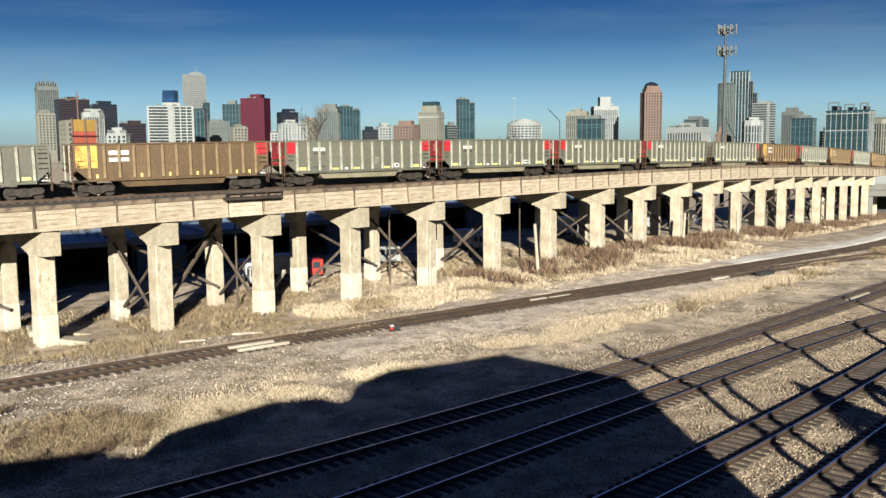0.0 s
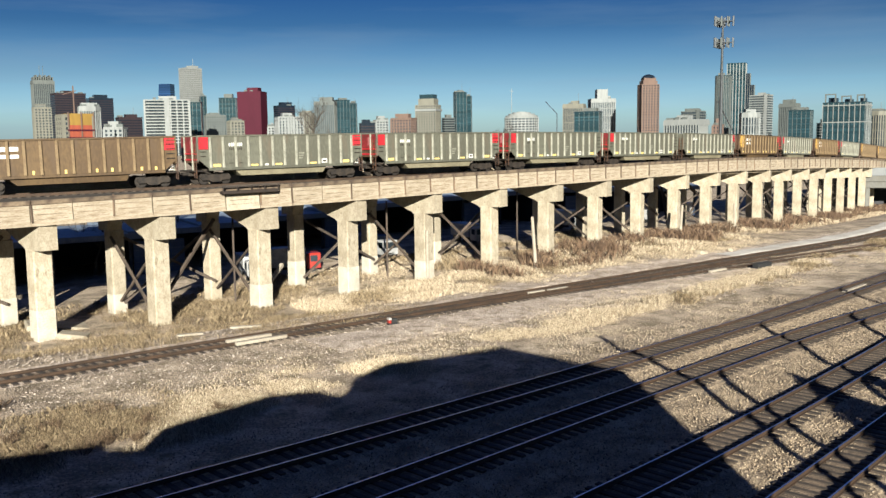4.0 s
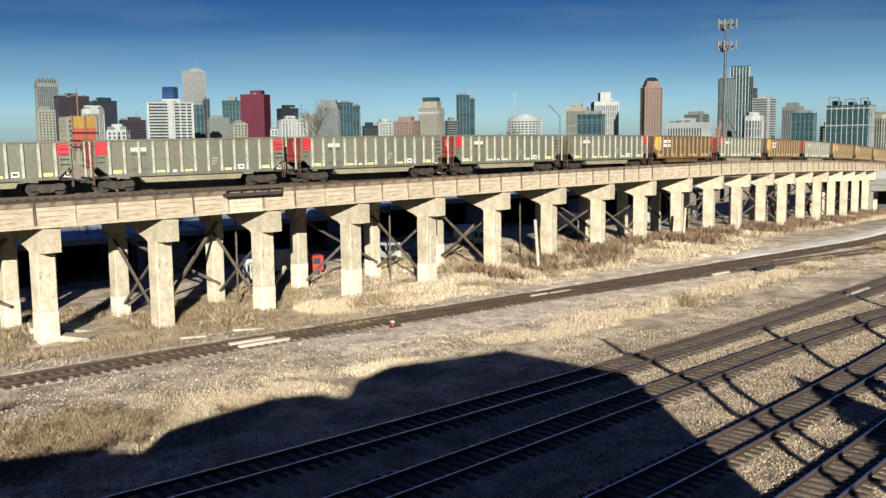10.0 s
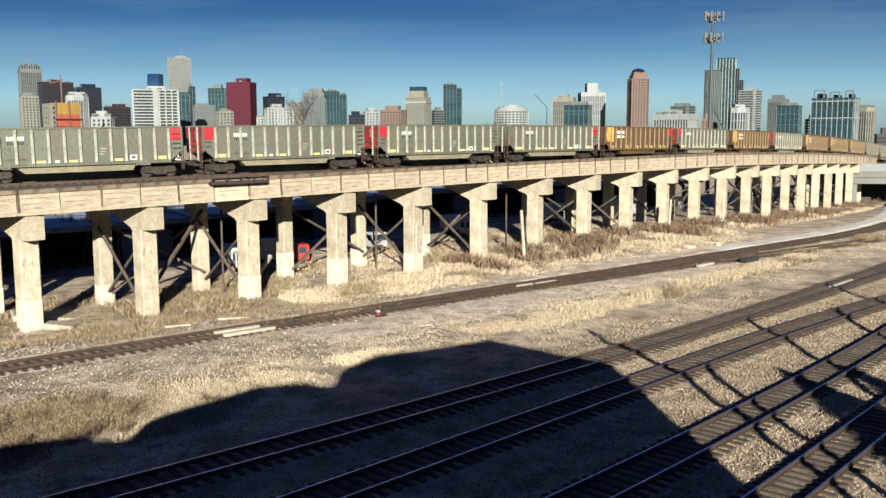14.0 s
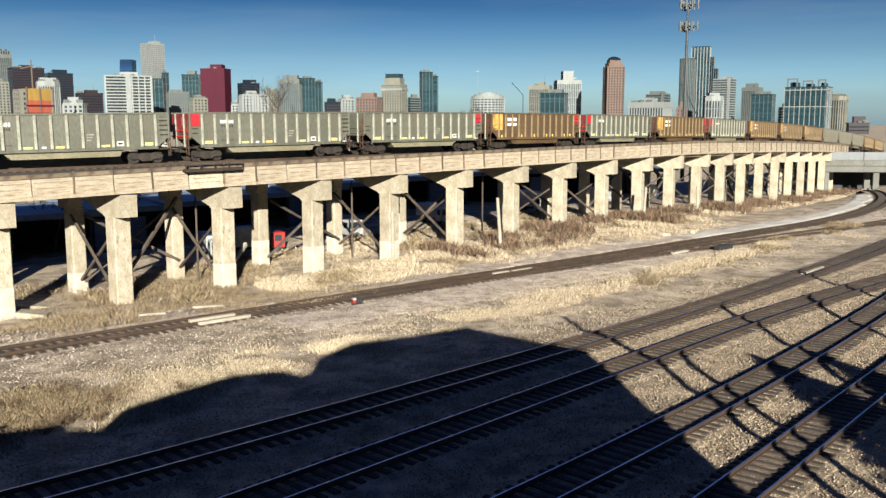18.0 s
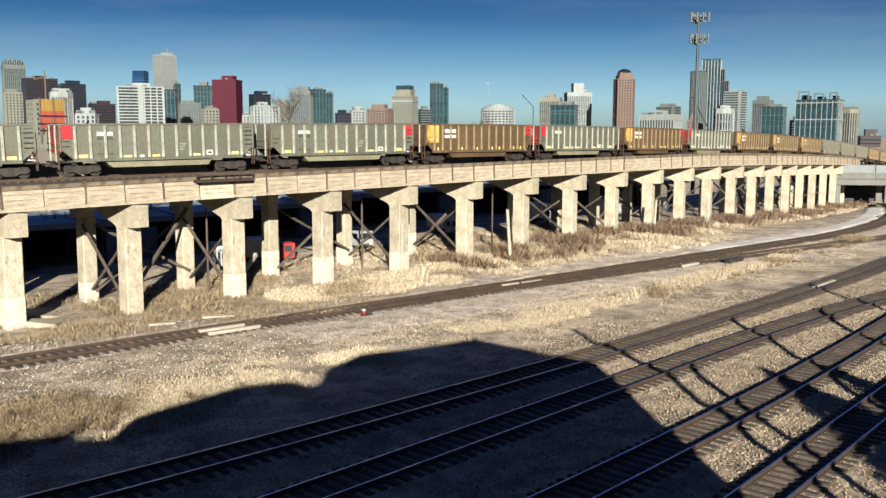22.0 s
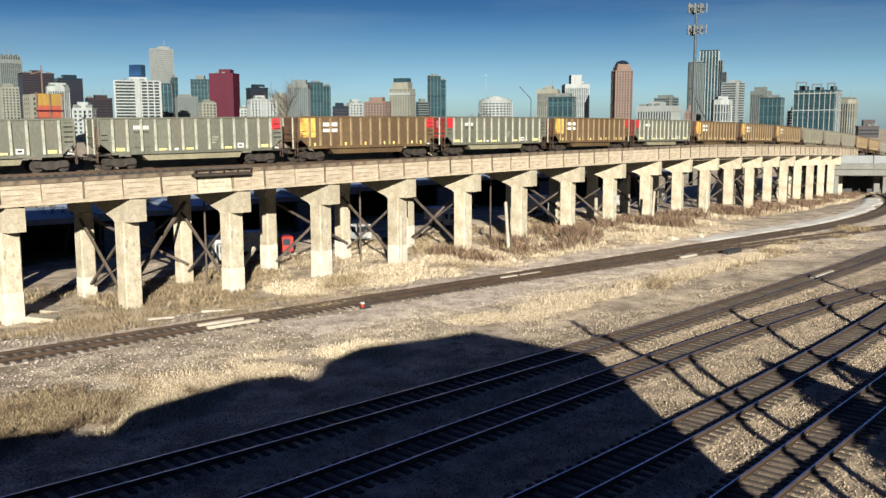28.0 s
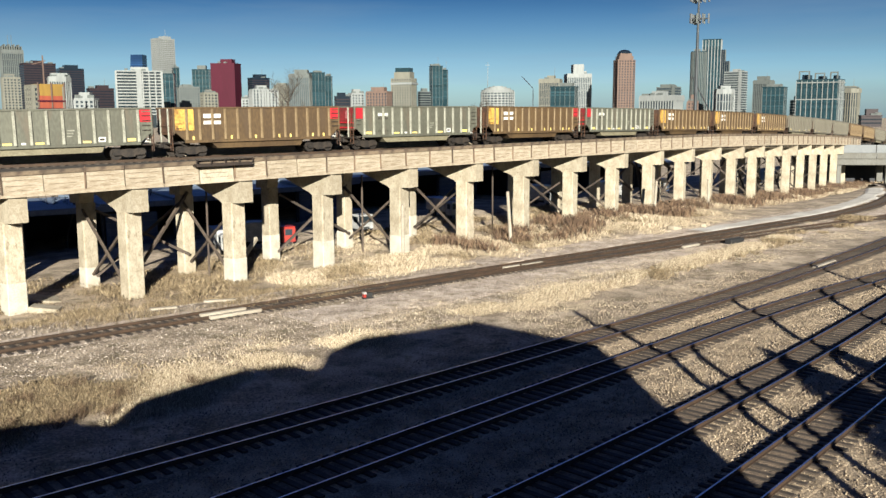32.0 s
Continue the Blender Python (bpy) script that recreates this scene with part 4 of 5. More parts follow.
def bare_tree(x, y, height, seed, label, crown=0.0, thick=0.16):
    """A tapered trunk with limbs and twigs, and clumps of needles where crown is set."""
    r = random.Random(seed)
    root = thing("tree", label, "tree", m=pose(x, y, gz(x, y) - 0.1))
    trunk, twigs, leaf = Shape(), Shape(), Shape()
    tips = []

    def limb(sh, p, d, length, rad, level):
        steps = 4
        for k in range(steps):
            d2 = (d + Vector((r.uniform(-1, 1), r.uniform(-1, 1), r.uniform(-0.3, 0.6))) * 0.22).normalized()
            q = p + d2 * length / steps
            sh.tube(p, q, rad * (1 - k * 0.18), rad * (1 - (k + 1) * 0.18), 6 if level < 2 else 3)
            p, d = q, d2
            if level < 3 and (k > 0 or level > 0):
                for _ in range(2 if level < 2 else 3):
                    side = Vector((r.uniform(-1, 1), r.uniform(-1, 1), r.uniform(0.1, 0.8))).normalized()
                    limb(twigs, p, (d * 0.5 + side).normalized(), length * r.uniform(0.35, 0.6), rad * 0.42, level + 1)
        tips.append(p)

    limb(trunk, Vector((0, 0, 0)), Vector((0, 0, 1)), height * 0.75, thick, 0)
    part("trunk", trunk, M_BARK, root)
    part("crown", twigs, M_BARK, root, "leafless crown")
    if crown:
        for p in tips:
            for _ in range(10):
                c = p + Vector((r.gauss(0, 1), r.gauss(0, 1), r.gauss(0, 0.7))) * crown
                a, b = Vector((r.uniform(-1, 1), r.uniform(-1, 1), r.uniform(-1, 1))) * 0.28, Vector((r.uniform(-1, 1), r.uniform(-1, 1), r.uniform(-1, 1))) * 0.28
                n = len(leaf.v)
                leaf.v += [tuple(c - a), tuple(c + b), tuple(c + a), tuple(c - b)]
                leaf.f.append((n, n + 1, n + 2, n + 3))
        part("crown", leaf, M_LEAF, root)
    return root


def build_poles():
    """Crooked poles beside the yard, out of view: their thin shadows cross the tracks."""
    for y, pts in ((8.0, ((14.6, -0.5), (15.0, 6.80), (14.8, 7.50), (15.25, 8.56), (14.75, 8.82), (15.05, 10.19), (14.5, 10.90), (13.9, 12.00), (13.35, 12.18), (13.25, 13.33))),
                   (10.0, ((15.9, -0.5), (16.15, 6.80), (16.1, 7.85), (16.2, 9.27), (16.55, 10.33))),
                   (18.0, ((20.4, -0.5), (21.2, 6.53), (22.3, 8.03), (21.9, 8.34), (22.65, 9.71), (22.4, 10.24), (22.8, 11.38))),
                   (22.0, ((27.0, -0.5), (28.0, 9.09), (28.7, 10.15), (29.6, 11.21))), (26.0, ((32.4, -0.5), (33.7, 9.62), (33.6, 13.15)))):
        pts = [(x, y, z) for x, z in pts]
        sh = Shape()
        for a, b in zip(pts, pts[1:]):
            sh.tube(a, b, 0.2, 0.19, 6)
        root = thing("crooked_pole", "thin crooked wooden pole beside the yard", "pole", "crooked poles")
        part("shaft", sh, M_BARK, root)


def build_conifer(x, y, foot, top, wide):
    """A slim evergreen added out of view for its shadow: trunk and a ragged cone of needle sprays."""
    r = random.Random(round(x * 10))
    z0 = gz(x, y)
    root = thing("conifer", "unseen dark evergreen beside the yard, placed for its shadow", "tree", m=pose(x, y, z0))
    part("trunk", Shape().tube((0, 0, -0.3), (0, 0, top - z0), 0.16, 0.03, 8), M_BARK, root)
    sh = Shape()
    for _ in range(4200):
        k = r.random() ** 0.6
        z = foot + (top - foot) * (1 - k) - z0
        a, q = r.uniform(0, 6.283), wide * k * r.uniform(0.1, 1.15)
        c = Vector((q * math.cos(a), q * math.sin(a), z - 0.25 * q))
        u = Vector((math.cos(a), math.sin(a), -0.3)) * 0.38
        v = Vector((-math.sin(a), math.cos(a), r.uniform(-0.4, 0.4))) * 0.13
        n = len(sh.v)
        sh.v += [tuple(c - u), tuple(c + v), tuple(c + u), tuple(c - v)]
        sh.f.append((n, n + 1, n + 2, n + 3))
    part("crown", sh, M_LEAF, root)


build_poles()
# unseen trees, set where their shadows darken the right of the yard
build_conifer(19.8, 12.0, 4.4, 9.5, 3.6)
build_conifer(23.2, 12.4, 2.6, 9.6, 4.6)
build_conifer(18.6, 7.0, 3.2, 7.4, 2.6)


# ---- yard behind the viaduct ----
# near-black navy: the gloom inside shed and underpass is put into this colour
M_NAVY_SHADE = mat("navy_steel_and_shade", (0.0064, 0.0075, 0.0117), (0.0043, 0.0048, 0.007), 0.7, scale=-0.3, fine=5, bump=0.2)
M_TRUCKWHITE = mat("white_vehicle_paint", (0.3, 0.3, 0.29), (0.2, 0.2, 0.195), 0.4, scale=1, fine=8, bump=0.05)
M_TRUCKRED = mat("red_vehicle_paint", (0.258, 0.0215, 0.0129), (0.1935, 0.0172, 0.0129), 0.4, scale=1, fine=8, bump=0.05)
M_BLUE = mat("blue_container_paint", (0.032, 0.0533, 0.1066), (0.0213, 0.0373, 0.0746), 0.6, scale=1, fine=8, bump=0.1)
M_TYRE = mat("tyre_rubber", (0.0107, 0.0107, 0.0107), (0.0064, 0.0064, 0.0064), 0.8, scale=4, fine=20)


M_FASCIA = mat("blue_grey_sheet_metal", (0.075, 0.095, 0.125), (0.05, 0.065, 0.09), 0.6, scale=0.5, fine=6, bump=0.1, streak=3)


M_ROOF = mat("pale_blue_roof_sheet", (0.17, 0.21, 0.26), (0.1, 0.13, 0.17), 0.5, scale=0.4, fine=5, bump=0.1, streak=1)


def build_shed(s0, s1, d, h, deep=13.0):
    """A long open-fronted freight shed, bay by bay: posts, deep flat roof, near-black backing for shade."""
    root = thing("freight_shed", "long dark open-fronted freight shed behind the viaduct", "shed")
    s = s0
    while s < s1:
        m = on_line(s, -d, 0, level=True)
        base = gz(m.translation.x, m.translation.y) - 0.4 - m.translation.z
        n = 8.0
        part("roof", Shape().prism([(-0.6, base + h), (deep + 0.5, base + h), (deep + 0.5, base + h + 0.5), (deep / 2, base + h + 0.9), (-0.6, base + h + 0.5)], -0.4, n + 0.4), M_ROOF, root, m=m)
        part("back_wall", Shape().cbox(-0.4, n + 0.4, deep, deep + 0.3, base, base + h, 0.03), M_NAVY_SHADE, root, m=m)
        part("post", Shape().cbox(-0.15, 0.15, 0, 0.3, base, base + h, 0.03), M_NAVY_SHADE, root, m=m)
        part("fascia", Shape().cbox(-0.4, n + 0.4, -0.72, -0.6, base + h - 0.05, base + h + 0.5, 0.02), M_FASCIA, root, m=m)
        k = round((s - s0) / n)
        if k % 3 == 1:
            part("roller_door", Shape().cbox(0.3, n - 2.5, 0.05, 0.15, base, base + h - 0.6, 0.02), M_BLUE, root, m=m)
            for q in range(6):
                part("door_slat", Shape().cbox(0.3, n - 2.5, 0.0, 0.06, base + 0.3 + q * 0.62, base + 0.34 + q * 0.62, 0.005), M_FASCIA, root, m=m)
        if (s - s0) % 24 < 1:
            part("partition", Shape().cbox(0, 0.2, 0.5, deep, base, base + h, 0.02), M_NAVY_SHADE, root, m=m)
        s += n


build_shed(-72, 136, 22, 4.3)


def build_truck(s, d, turn, cab, box, label, size=1.0):
    """A box truck: chassis, cargo box, cab with windscreen, six wheels."""
    m = on_line(s, -d, 0, level=True)
    p = m.translation
    root = thing("box_truck", label, "truck", "vehicles behind the viaduct", m=pose(p.x, p.y, gz(p.x, p.y) - 0.1, 0, 0, turn) @ Matrix.Scale(0.78, 4))
    part("cargo_box", Shape().cbox(-3.0, 2.6, -1.2, 1.2, 0.95, 3.3 * size, 0.06), box, root)
    c = part("cab", Shape().prism([(-1.1, 0.6), (1.1, 0.6), (1.1, 2.3), (0.95, 2.5), (-0.95, 2.5), (-1.1, 2.3)], 2.75, 4.5), cab, root)
    part("windscreen", Shape().box(4.5, 4.52, -0.95, 0.95, 1.45, 2.25), M_WIN, c)
    part("side_window", Shape().box(3.2, 4.1, -1.115, -1.10, 1.45, 2.2), M_WIN, c)
    part("chassis", Shape().cbox(-3.0, 4.5, -0.5, 0.5, 0.5, 0.9, 0.03), M_TYRE, root)
    for x in (-2.0, -1.0, 3.6):
        for y in (-1.0, 0.75):
            part("wheel", Shape().tube((x, y, 0.5), (x, y + 0.27, 0.5), 0.48, n=14), M_TYRE, root)
    return root

# ---- skyline ----
def tone_mat(name, c, rough=0.8, vary=0.0):
    return mat(name, c, tuple(v * 0.78 for v in c), rough, scale=0.02, fine=0.3, bump=0, vary=vary, streak=4)


M_SKY = {
    "grey": tone_mat("grey_stone_facade", (0.0906, 0.096, 0.0933)),
    "slate": tone_mat("grey_green_facade", (0.068, 0.078, 0.074)),
    "dark": tone_mat("dark_glass_facade", (0.0083, 0.0134, 0.0206), 0.14),
    "maroon": tone_mat("dark_brown_facade", (0.015, 0.0085, 0.0105), 0.5),
    "beige": tone_mat("beige_facade", (0.118, 0.115, 0.092)),
    "white": tone_mat("white_facade", (0.1548, 0.1656, 0.1613), 0.7),
    "blue": tone_mat("blue_glass_facade", (0.009, 0.024, 0.065), 0.14),
    "teal": tone_mat("teal_glass_facade", (0.0129, 0.0279, 0.0344), 0.14),
    "red": tone_mat("wine_red_facade", (0.046, 0.0042, 0.0125), 0.6),
    "brick": tone_mat("brick_facade", (0.1, 0.064, 0.049), 0.85),
    "gold": tone_mat("yellow_sheeting", (0.1813, 0.1066, 0.016), 0.7),
    "orange": tone_mat("orange_red_sheeting", (0.2, 0.038, 0.016), 0.7),
}
M_WIN = tone_mat("window_glass", (0.024, 0.033, 0.04), 0.15, 0.45)
# paler panes for the far towers: distance haze is put into the colour
M_WIN_HAZED = tone_mat("haze_toned_window_glass", (0.04, 0.0507, 0.056), 0.15, 0.4)
M_PANE_TEAL = tone_mat("teal_window_band", (0.018, 0.041, 0.05), 0.12, 0.4)
M_PANE_BLUE = tone_mat("blue_window_band", (0.013, 0.036, 0.085), 0.12, 0.4)
for glass_mat in (M_WIN, M_WIN_HAZED, M_PANE_TEAL, M_PANE_BLUE, *(M_SKY[k] for k in ("dark", "blue", "teal", "maroon", "red"))):
    glass_mat.node_tree.nodes["Principled BSDF"].inputs["Specular IOR Level"].default_value = 0.18
TOWERS = [  # x, y, width, height, facade, build
    (-552, 1177, 28, 97, "slate", "crown"),
    (-444, 1006, 37, 70, "maroon", "plain"),
    (-452, 1112, 32, 70, "dark", "plain"),
    (-384, 814, 16, 47, "beige", "grid"),
    (-309, 738, 18, 44, "white", "octagon"),
    (-208, 477, 18, 28, "gold", "site"),
    (-316, 843, 24, 38, "maroon", "plain"),
    (-218, 559, 14, 23, "white", "low"),
    (-475, 1423, 31, 108, "blue", "slant"),
    (-495, 1626, 40, 148, "white", "slab"),
    (-252, 759, 36, 49, "white", "core"),
    (-259, 862, 13, 52, "teal", "plain"),
    (-364, 1248, 9, 78, "teal", "plain"),
    (-269, 963, 23, 43, "slate", "grid"),
    (-357, 1354, 28, 81, "teal", "plain"),
    (-199, 775, 14, 32, "beige", "grid"),
    (-254, 1070, 35, 73, "red", "plain"),
    (-191, 880, 7, 29, "white", "low"),
    (-238, 1176, 28, 61, "dark", "plain"),
    (-155, 785, 24, 35, "white", "frame"),
    (-175, 985, 16, 45, "beige", "grid"),
    (-155, 988, 24, 57, "slate", "fins"),
    (-145, 1040, 19, 61, "teal", "plain"),
    (-138, 1091, 9, 59, "teal", "plain"),
    (-89, 795, 14, 29, "dark", "plain"),
    (-82, 846, 14, 33, "white", "low"),
    (-57, 798, 23, 33, "brick", "grid"),
    (-40, 899, 25, 49, "beige", "setback"),
    (-22, 950, 13, 37, "slate", "bands"),
    (-11, 1100, 16, 71, "teal", "plain"),
    (-0, 1150, 7, 69, "teal", "plain"),
    (51, 898, 33, 36, "white", "mound"),
    (102, 894, 22, 47, "beige", "fins"),
    (105, 813, 25, 37, "teal", "plain"),
    (142, 990, 29, 56, "white", "fins"),
    (171, 884, 20, 65, "brick", "dome"),
    (160, 681, 32, 26, "white", "fins"),
    (212, 875, 23, 38, "slate", "bands"),
    (182, 676, 8, 22, "brick", "grid"),
    (343, 1254, 21, 97, "teal", "round"),
    (415, 1441, 30, 128, "teal", "steps"),
    (232, 766, 18, 33, "white", "octagon"),
    (300, 954, 23, 56, "white", "bands"),
    (391, 1134, 24, 54, "slate", "fins"),
    (303, 848, 22, 37, "teal", "plain"),
    (322, 840, 14, 25, "white", "bands"),
    (339, 834, 41, 43, "teal", "frame"),
    (381, 870, 23, 36, "beige", "octagon"),
    (294, 636, 15, 11, "maroon", "plain"),
]


def farther(x, y, w, h):
    """Sets a building back along its line of sight, with its size."""
    d = math.hypot(x, y)
    f = 1.5 if d < 1000 else (1500 + (d - 1000) * 0.55) / d
    return x * f, y * f, w * f, EYE + (h - EYE) * f


def plan_of(kind, w, d):
    if kind == "round":
        return [(w / 2 * math.cos(k * math.pi / 14), d / 2 * math.sin(k * math.pi / 14)) for k in range(28)]
    if kind == "octagon":
        c = 0.27
        return [(w * (c - 0.5), -d / 2), (w * (0.5 - c), -d / 2), (w / 2, d * (c - 0.5)), (w / 2, d * (0.5 - c)), (w * (0.5 - c), d / 2), (w * (c - 0.5), d / 2), (-w / 2, d * (0.5 - c)), (-w / 2, d * (c - 0.5))]
    return [(-w / 2, -d / 2), (w / 2, -d / 2), (w / 2, d / 2), (-w / 2, d / 2)]


def shaft(ring, z0, z1, grow=0.0, shape=None, lean=0.0):
    """An upright block on a ring of corners; lean draws the -x side in towards the top."""
    n = len(ring)
    sx = max(a for a, b in ring)
    sy = max(b for a, b in ring)
    low = [(a * (1 + grow / sx), b * (1 + grow / sy), z0) for a, b in ring]
    high = [(a * (1 + grow / sx) + (lean if a < 0 else 0), b * (1 + grow / sy), z1) for a, b in ring]
    return (shape or Shape()).add(low + high, [tuple(range(n - 1, -1, -1)), tuple(range(n, 2 * n))] + [(k, (k + 1) % n, n + (k + 1) % n, n + k) for k in range(n)])


def uprights(root, name, ring, half, out, z1, mt, step):
    """Piers, ribs or mullions set along the faces that look towards the tracks."""
    mesh = Shape().box(-half, half, -out, out, 0, z1).mesh(name, mt)
    n = len(ring)
    for k in range(n):
        (ax, ay), (bx, by) = ring[k], ring[(k + 1) % n]
        if (ay + by) / 2 > 0.2 * max(q for p, q in ring):
            continue
        far = math.hypot(bx - ax, by - ay)
        m = max(1, round(far / step))
        turn = math.degrees(math.atan2(by - ay, bx - ax))
        for j in range(m):
            part(name, mesh, mt, root, m=pose(ax + (bx - ax) * j / m, ay + (by - ay) * j / m, 0, 0, 0, turn))


def build_tower(x, y, w, h, tone, style):
    """A far high-rise with its storeys: window bands, bays, ribs or a curtain wall, a parapet and plant on the roof."""
    r = random.Random(int(x * 7 + y))
    tag = x
    x, y, w, h = farther(x, y, w, h)
    turn = {"slab": 34, "core": 0, "round": 0, "mound": 0, "steps": -6, "crown": 10}.get(style, r.choice((-22, -12, 12, 22)))
    face = math.degrees(math.atan2(-x, y)) + turn
    names = {"grey": "grey stone", "slate": "grey stone", "dark": "dark glass", "maroon": "dark brown", "beige": "beige", "white": "white", "blue": "blue glass", "teal": "teal glass", "red": "wine-red", "brick": "brick red", "gold": "yellow-sheeted"}
    how = {"fins": "with upright ribs", "bands": "with balcony bands", "grid": "with rows of windows", "plain": "with a smooth front", "site": "under scaffolding", "low": "with a flat roof", "dome": "with a dark domed cap",
           "round": "with a curved front", "crown": "with ribs and a spiked crown", "octagon": "with cut corners and upright ribs", "slant": "with a slanting side", "slab": "with slab form and mast",
           "core": "with balcony bands and a broad core", "frame": "with a pale window grid", "setback": "with a stepped dark top", "mound": "with a rounded roof and mast", "steps": "stepping down at one side"}[style]
    root = thing("office_tower" if h > 150 else "city_building", f"{names[tone]} {'high-rise' if h > 150 else 'building'} {how} on the skyline", "building", "skyline buildings", m=pose(x, y, 0, 0, 0, face))
    t = math.radians(abs(turn))
    w = w * 0.98 / (math.cos(t) + 0.7 * math.sin(t))
    d, mt = w * 0.7, M_SKY["beige" if style == "site" else tone]
    glassy = tone in ("teal", "blue", "dark", "red", "maroon")
    # beyond 1480 m the panes take the glass with haze in its colour
    panes = {"teal": M_PANE_TEAL, "blue": M_PANE_BLUE}.get(tone, M_WIN_HAZED if math.hypot(x, y) > 1480 else M_WIN)
    trim = M_SKY["slate"] if tone in ("teal", "blue") else mt
    ring = plan_of("round" if style in ("round", "mound") else "octagon" if style == "octagon" else "", w, d)
    storey, lean, z_low = 3.7, (w * 0.3 if style == "slant" else 0.0), h * 0.22
    n = int((h - z_low) / storey)
    levels = [h - (k + 1) * storey for k in range(n)]
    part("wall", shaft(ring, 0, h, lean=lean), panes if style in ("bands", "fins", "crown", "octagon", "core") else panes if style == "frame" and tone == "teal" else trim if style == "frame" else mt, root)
    if style in ("bands", "core"):
        slab = shaft(ring, 0, storey * 0.38, 0.8).mesh("balcony_band", mt)
        for z in levels:
            part("balcony_band", slab, mt, root, m=pose(0, 0, z))
        if style == "core":
            part("stair_core", Shape().box(-w * 0.06, w * 0.06, -d / 2 - 2.0, d / 2 + 0.4, 0, h + 3), mt, root)
            uprights(root, "pier", [(w * 0.08, -d / 2), (w / 2, -d / 2), (w / 2, d / 2), (w * 0.08, d / 2)], 0.7, 1.3, h, mt, w * 0.14)
            part("corner_pier", Shape().box(-w / 2 - 1, -w / 2 + 1.2, -d / 2 - 1.2, -d / 2 + 1, 0, h + 1), mt, root)
        elif w > 20:
            part("stair_core", Shape().box(w * 0.3, w * 0.46, -d / 2 - 1.4, d / 2 + 0.4, 0, h + 2), mt, root)
    elif style in ("fins", "crown", "octagon"):
        uprights(root, "rib", ring, 0.62, 0.8, h, trim, 3.0 if w < 60 else 3.6)
        belt = shaft(ring, 0, 0.8, 0.25).mesh("spandrel", trim)
        for z in levels[::3]:
            part("spandrel", belt, trim, root, m=pose(0, 0, z))
        part("cornice", shaft(ring, h - 5, h, 1.0), trim, root)
    elif style in ("grid", "dome", "low", "site", "setback", "frame"):
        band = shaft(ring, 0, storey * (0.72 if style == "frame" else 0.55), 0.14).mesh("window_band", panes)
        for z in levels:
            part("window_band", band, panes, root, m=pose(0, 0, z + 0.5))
        uprights(root, "pier", ring, 0.55 if style == "frame" else 1.1, 0.45, h, mt if style == "frame" else trim, 4.6 if style == "frame" else 3.9)
        if style == "frame":
            uprights(root, "bay_frame", ring, 0.4 if tone == "teal" else 1.0, 1.0, h, M_SKY["white"] if tone == "teal" else mt, w * 0.13)
            for z in levels[::6]:
                part("belt", shaft(ring, z, z + 1.3, 0.9), M_SKY["white"] if tone == "teal" else mt, root)
    elif style == "mound":
        for k, (a, b) in enumerate(((0.97, 2.5), (0.8, 5), (0.55, 7), (0.3, 8))):
            part("roof_tier", shaft([(p * a, q * a) for p, q in ring], h, h + b), mt, root)
        band = shaft(ring, 0, storey * 0.5, 0.14).mesh("window_band", panes)
        for z in levels:
            part("window_band", band, panes, root, m=pose(0, 0, z))
        uprights(root, "rib", ring, 0.7, 0.6, h, trim, 5)
    else:
        dim = {"red": mt, "maroon": M_SKY["dark"], "dark": M_SKY["maroon"], "slate": M_WIN_HAZED}.get(tone, panes)
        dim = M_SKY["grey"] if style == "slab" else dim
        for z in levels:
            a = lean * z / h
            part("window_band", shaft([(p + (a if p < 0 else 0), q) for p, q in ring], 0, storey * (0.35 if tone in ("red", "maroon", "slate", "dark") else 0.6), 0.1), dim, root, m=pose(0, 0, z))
        if style in ("round", "steps"):
            uprights(root, "mullion", ring, 0.7, 0.5, h, M_SKY["white" if style == "steps" else "slate"], w * 0.17)
        elif style == "slab":
            uprights(root, "rib", ring, 0.5, 0.4, h, mt, 4.0)
        elif tone in ("teal", "blue") and not lean:
            uprights(root, "mullion", ring, 0.25, 0.3, h, trim, 6)
    if style not in ("mound", "slant", "dome", "setback"):
        part("parapet", shaft(ring, h, h + 1.4, 0.4), mt, root)
    if style == "dome":
        for k, (a, b, c) in enumerate(((0.86, 0, 5), (0.72, 5, 9))):
            part("cornice", shaft([(p * a, q * a) for p, q in ring], h + b, h + c), mt, root)
        dome = Shape()
        for k, (a, b) in enumerate(((1, 0), (0.94, 0.35), (0.75, 0.65), (0.45, 0.88), (0.12, 1.0))):
            dome.v += [(a * w * 0.4 * math.cos(j * math.pi / 8), a * d * 0.45 * math.sin(j * math.pi / 8), h + 9 + b * w * 0.22) for j in range(16)]
        dome.f = [(k * 16 + j, k * 16 + (j + 1) % 16, (k + 1) * 16 + (j + 1) % 16, (k + 1) * 16 + j) for k in range(4) for j in range(16)] + [tuple(range(64, 80))]
        part("dome", dome, M_SKY["dark"], root)
    elif style == "setback":
        part("cornice", shaft(ring, h - 9, h - 6, 1.4), M_SKY["white"], root)
        part("upper_block", shaft([(p * 0.8, q * 0.8) for p, q in ring], h, h + 9), mt, root)
        part("dark_top", shaft([(p * 0.7, q * 0.7) for p, q in ring], h + 9, h + 15), M_SKY["teal"], root)
    elif style == "crown":
        for k in range(9):
            u = -w / 2 + w * (k + 0.5) / 9
            part("spike", Shape().box(u - 0.9, u + 0.9, -d / 2, d / 2, h, h + 7 + 3 * (k % 2)), mt, root)
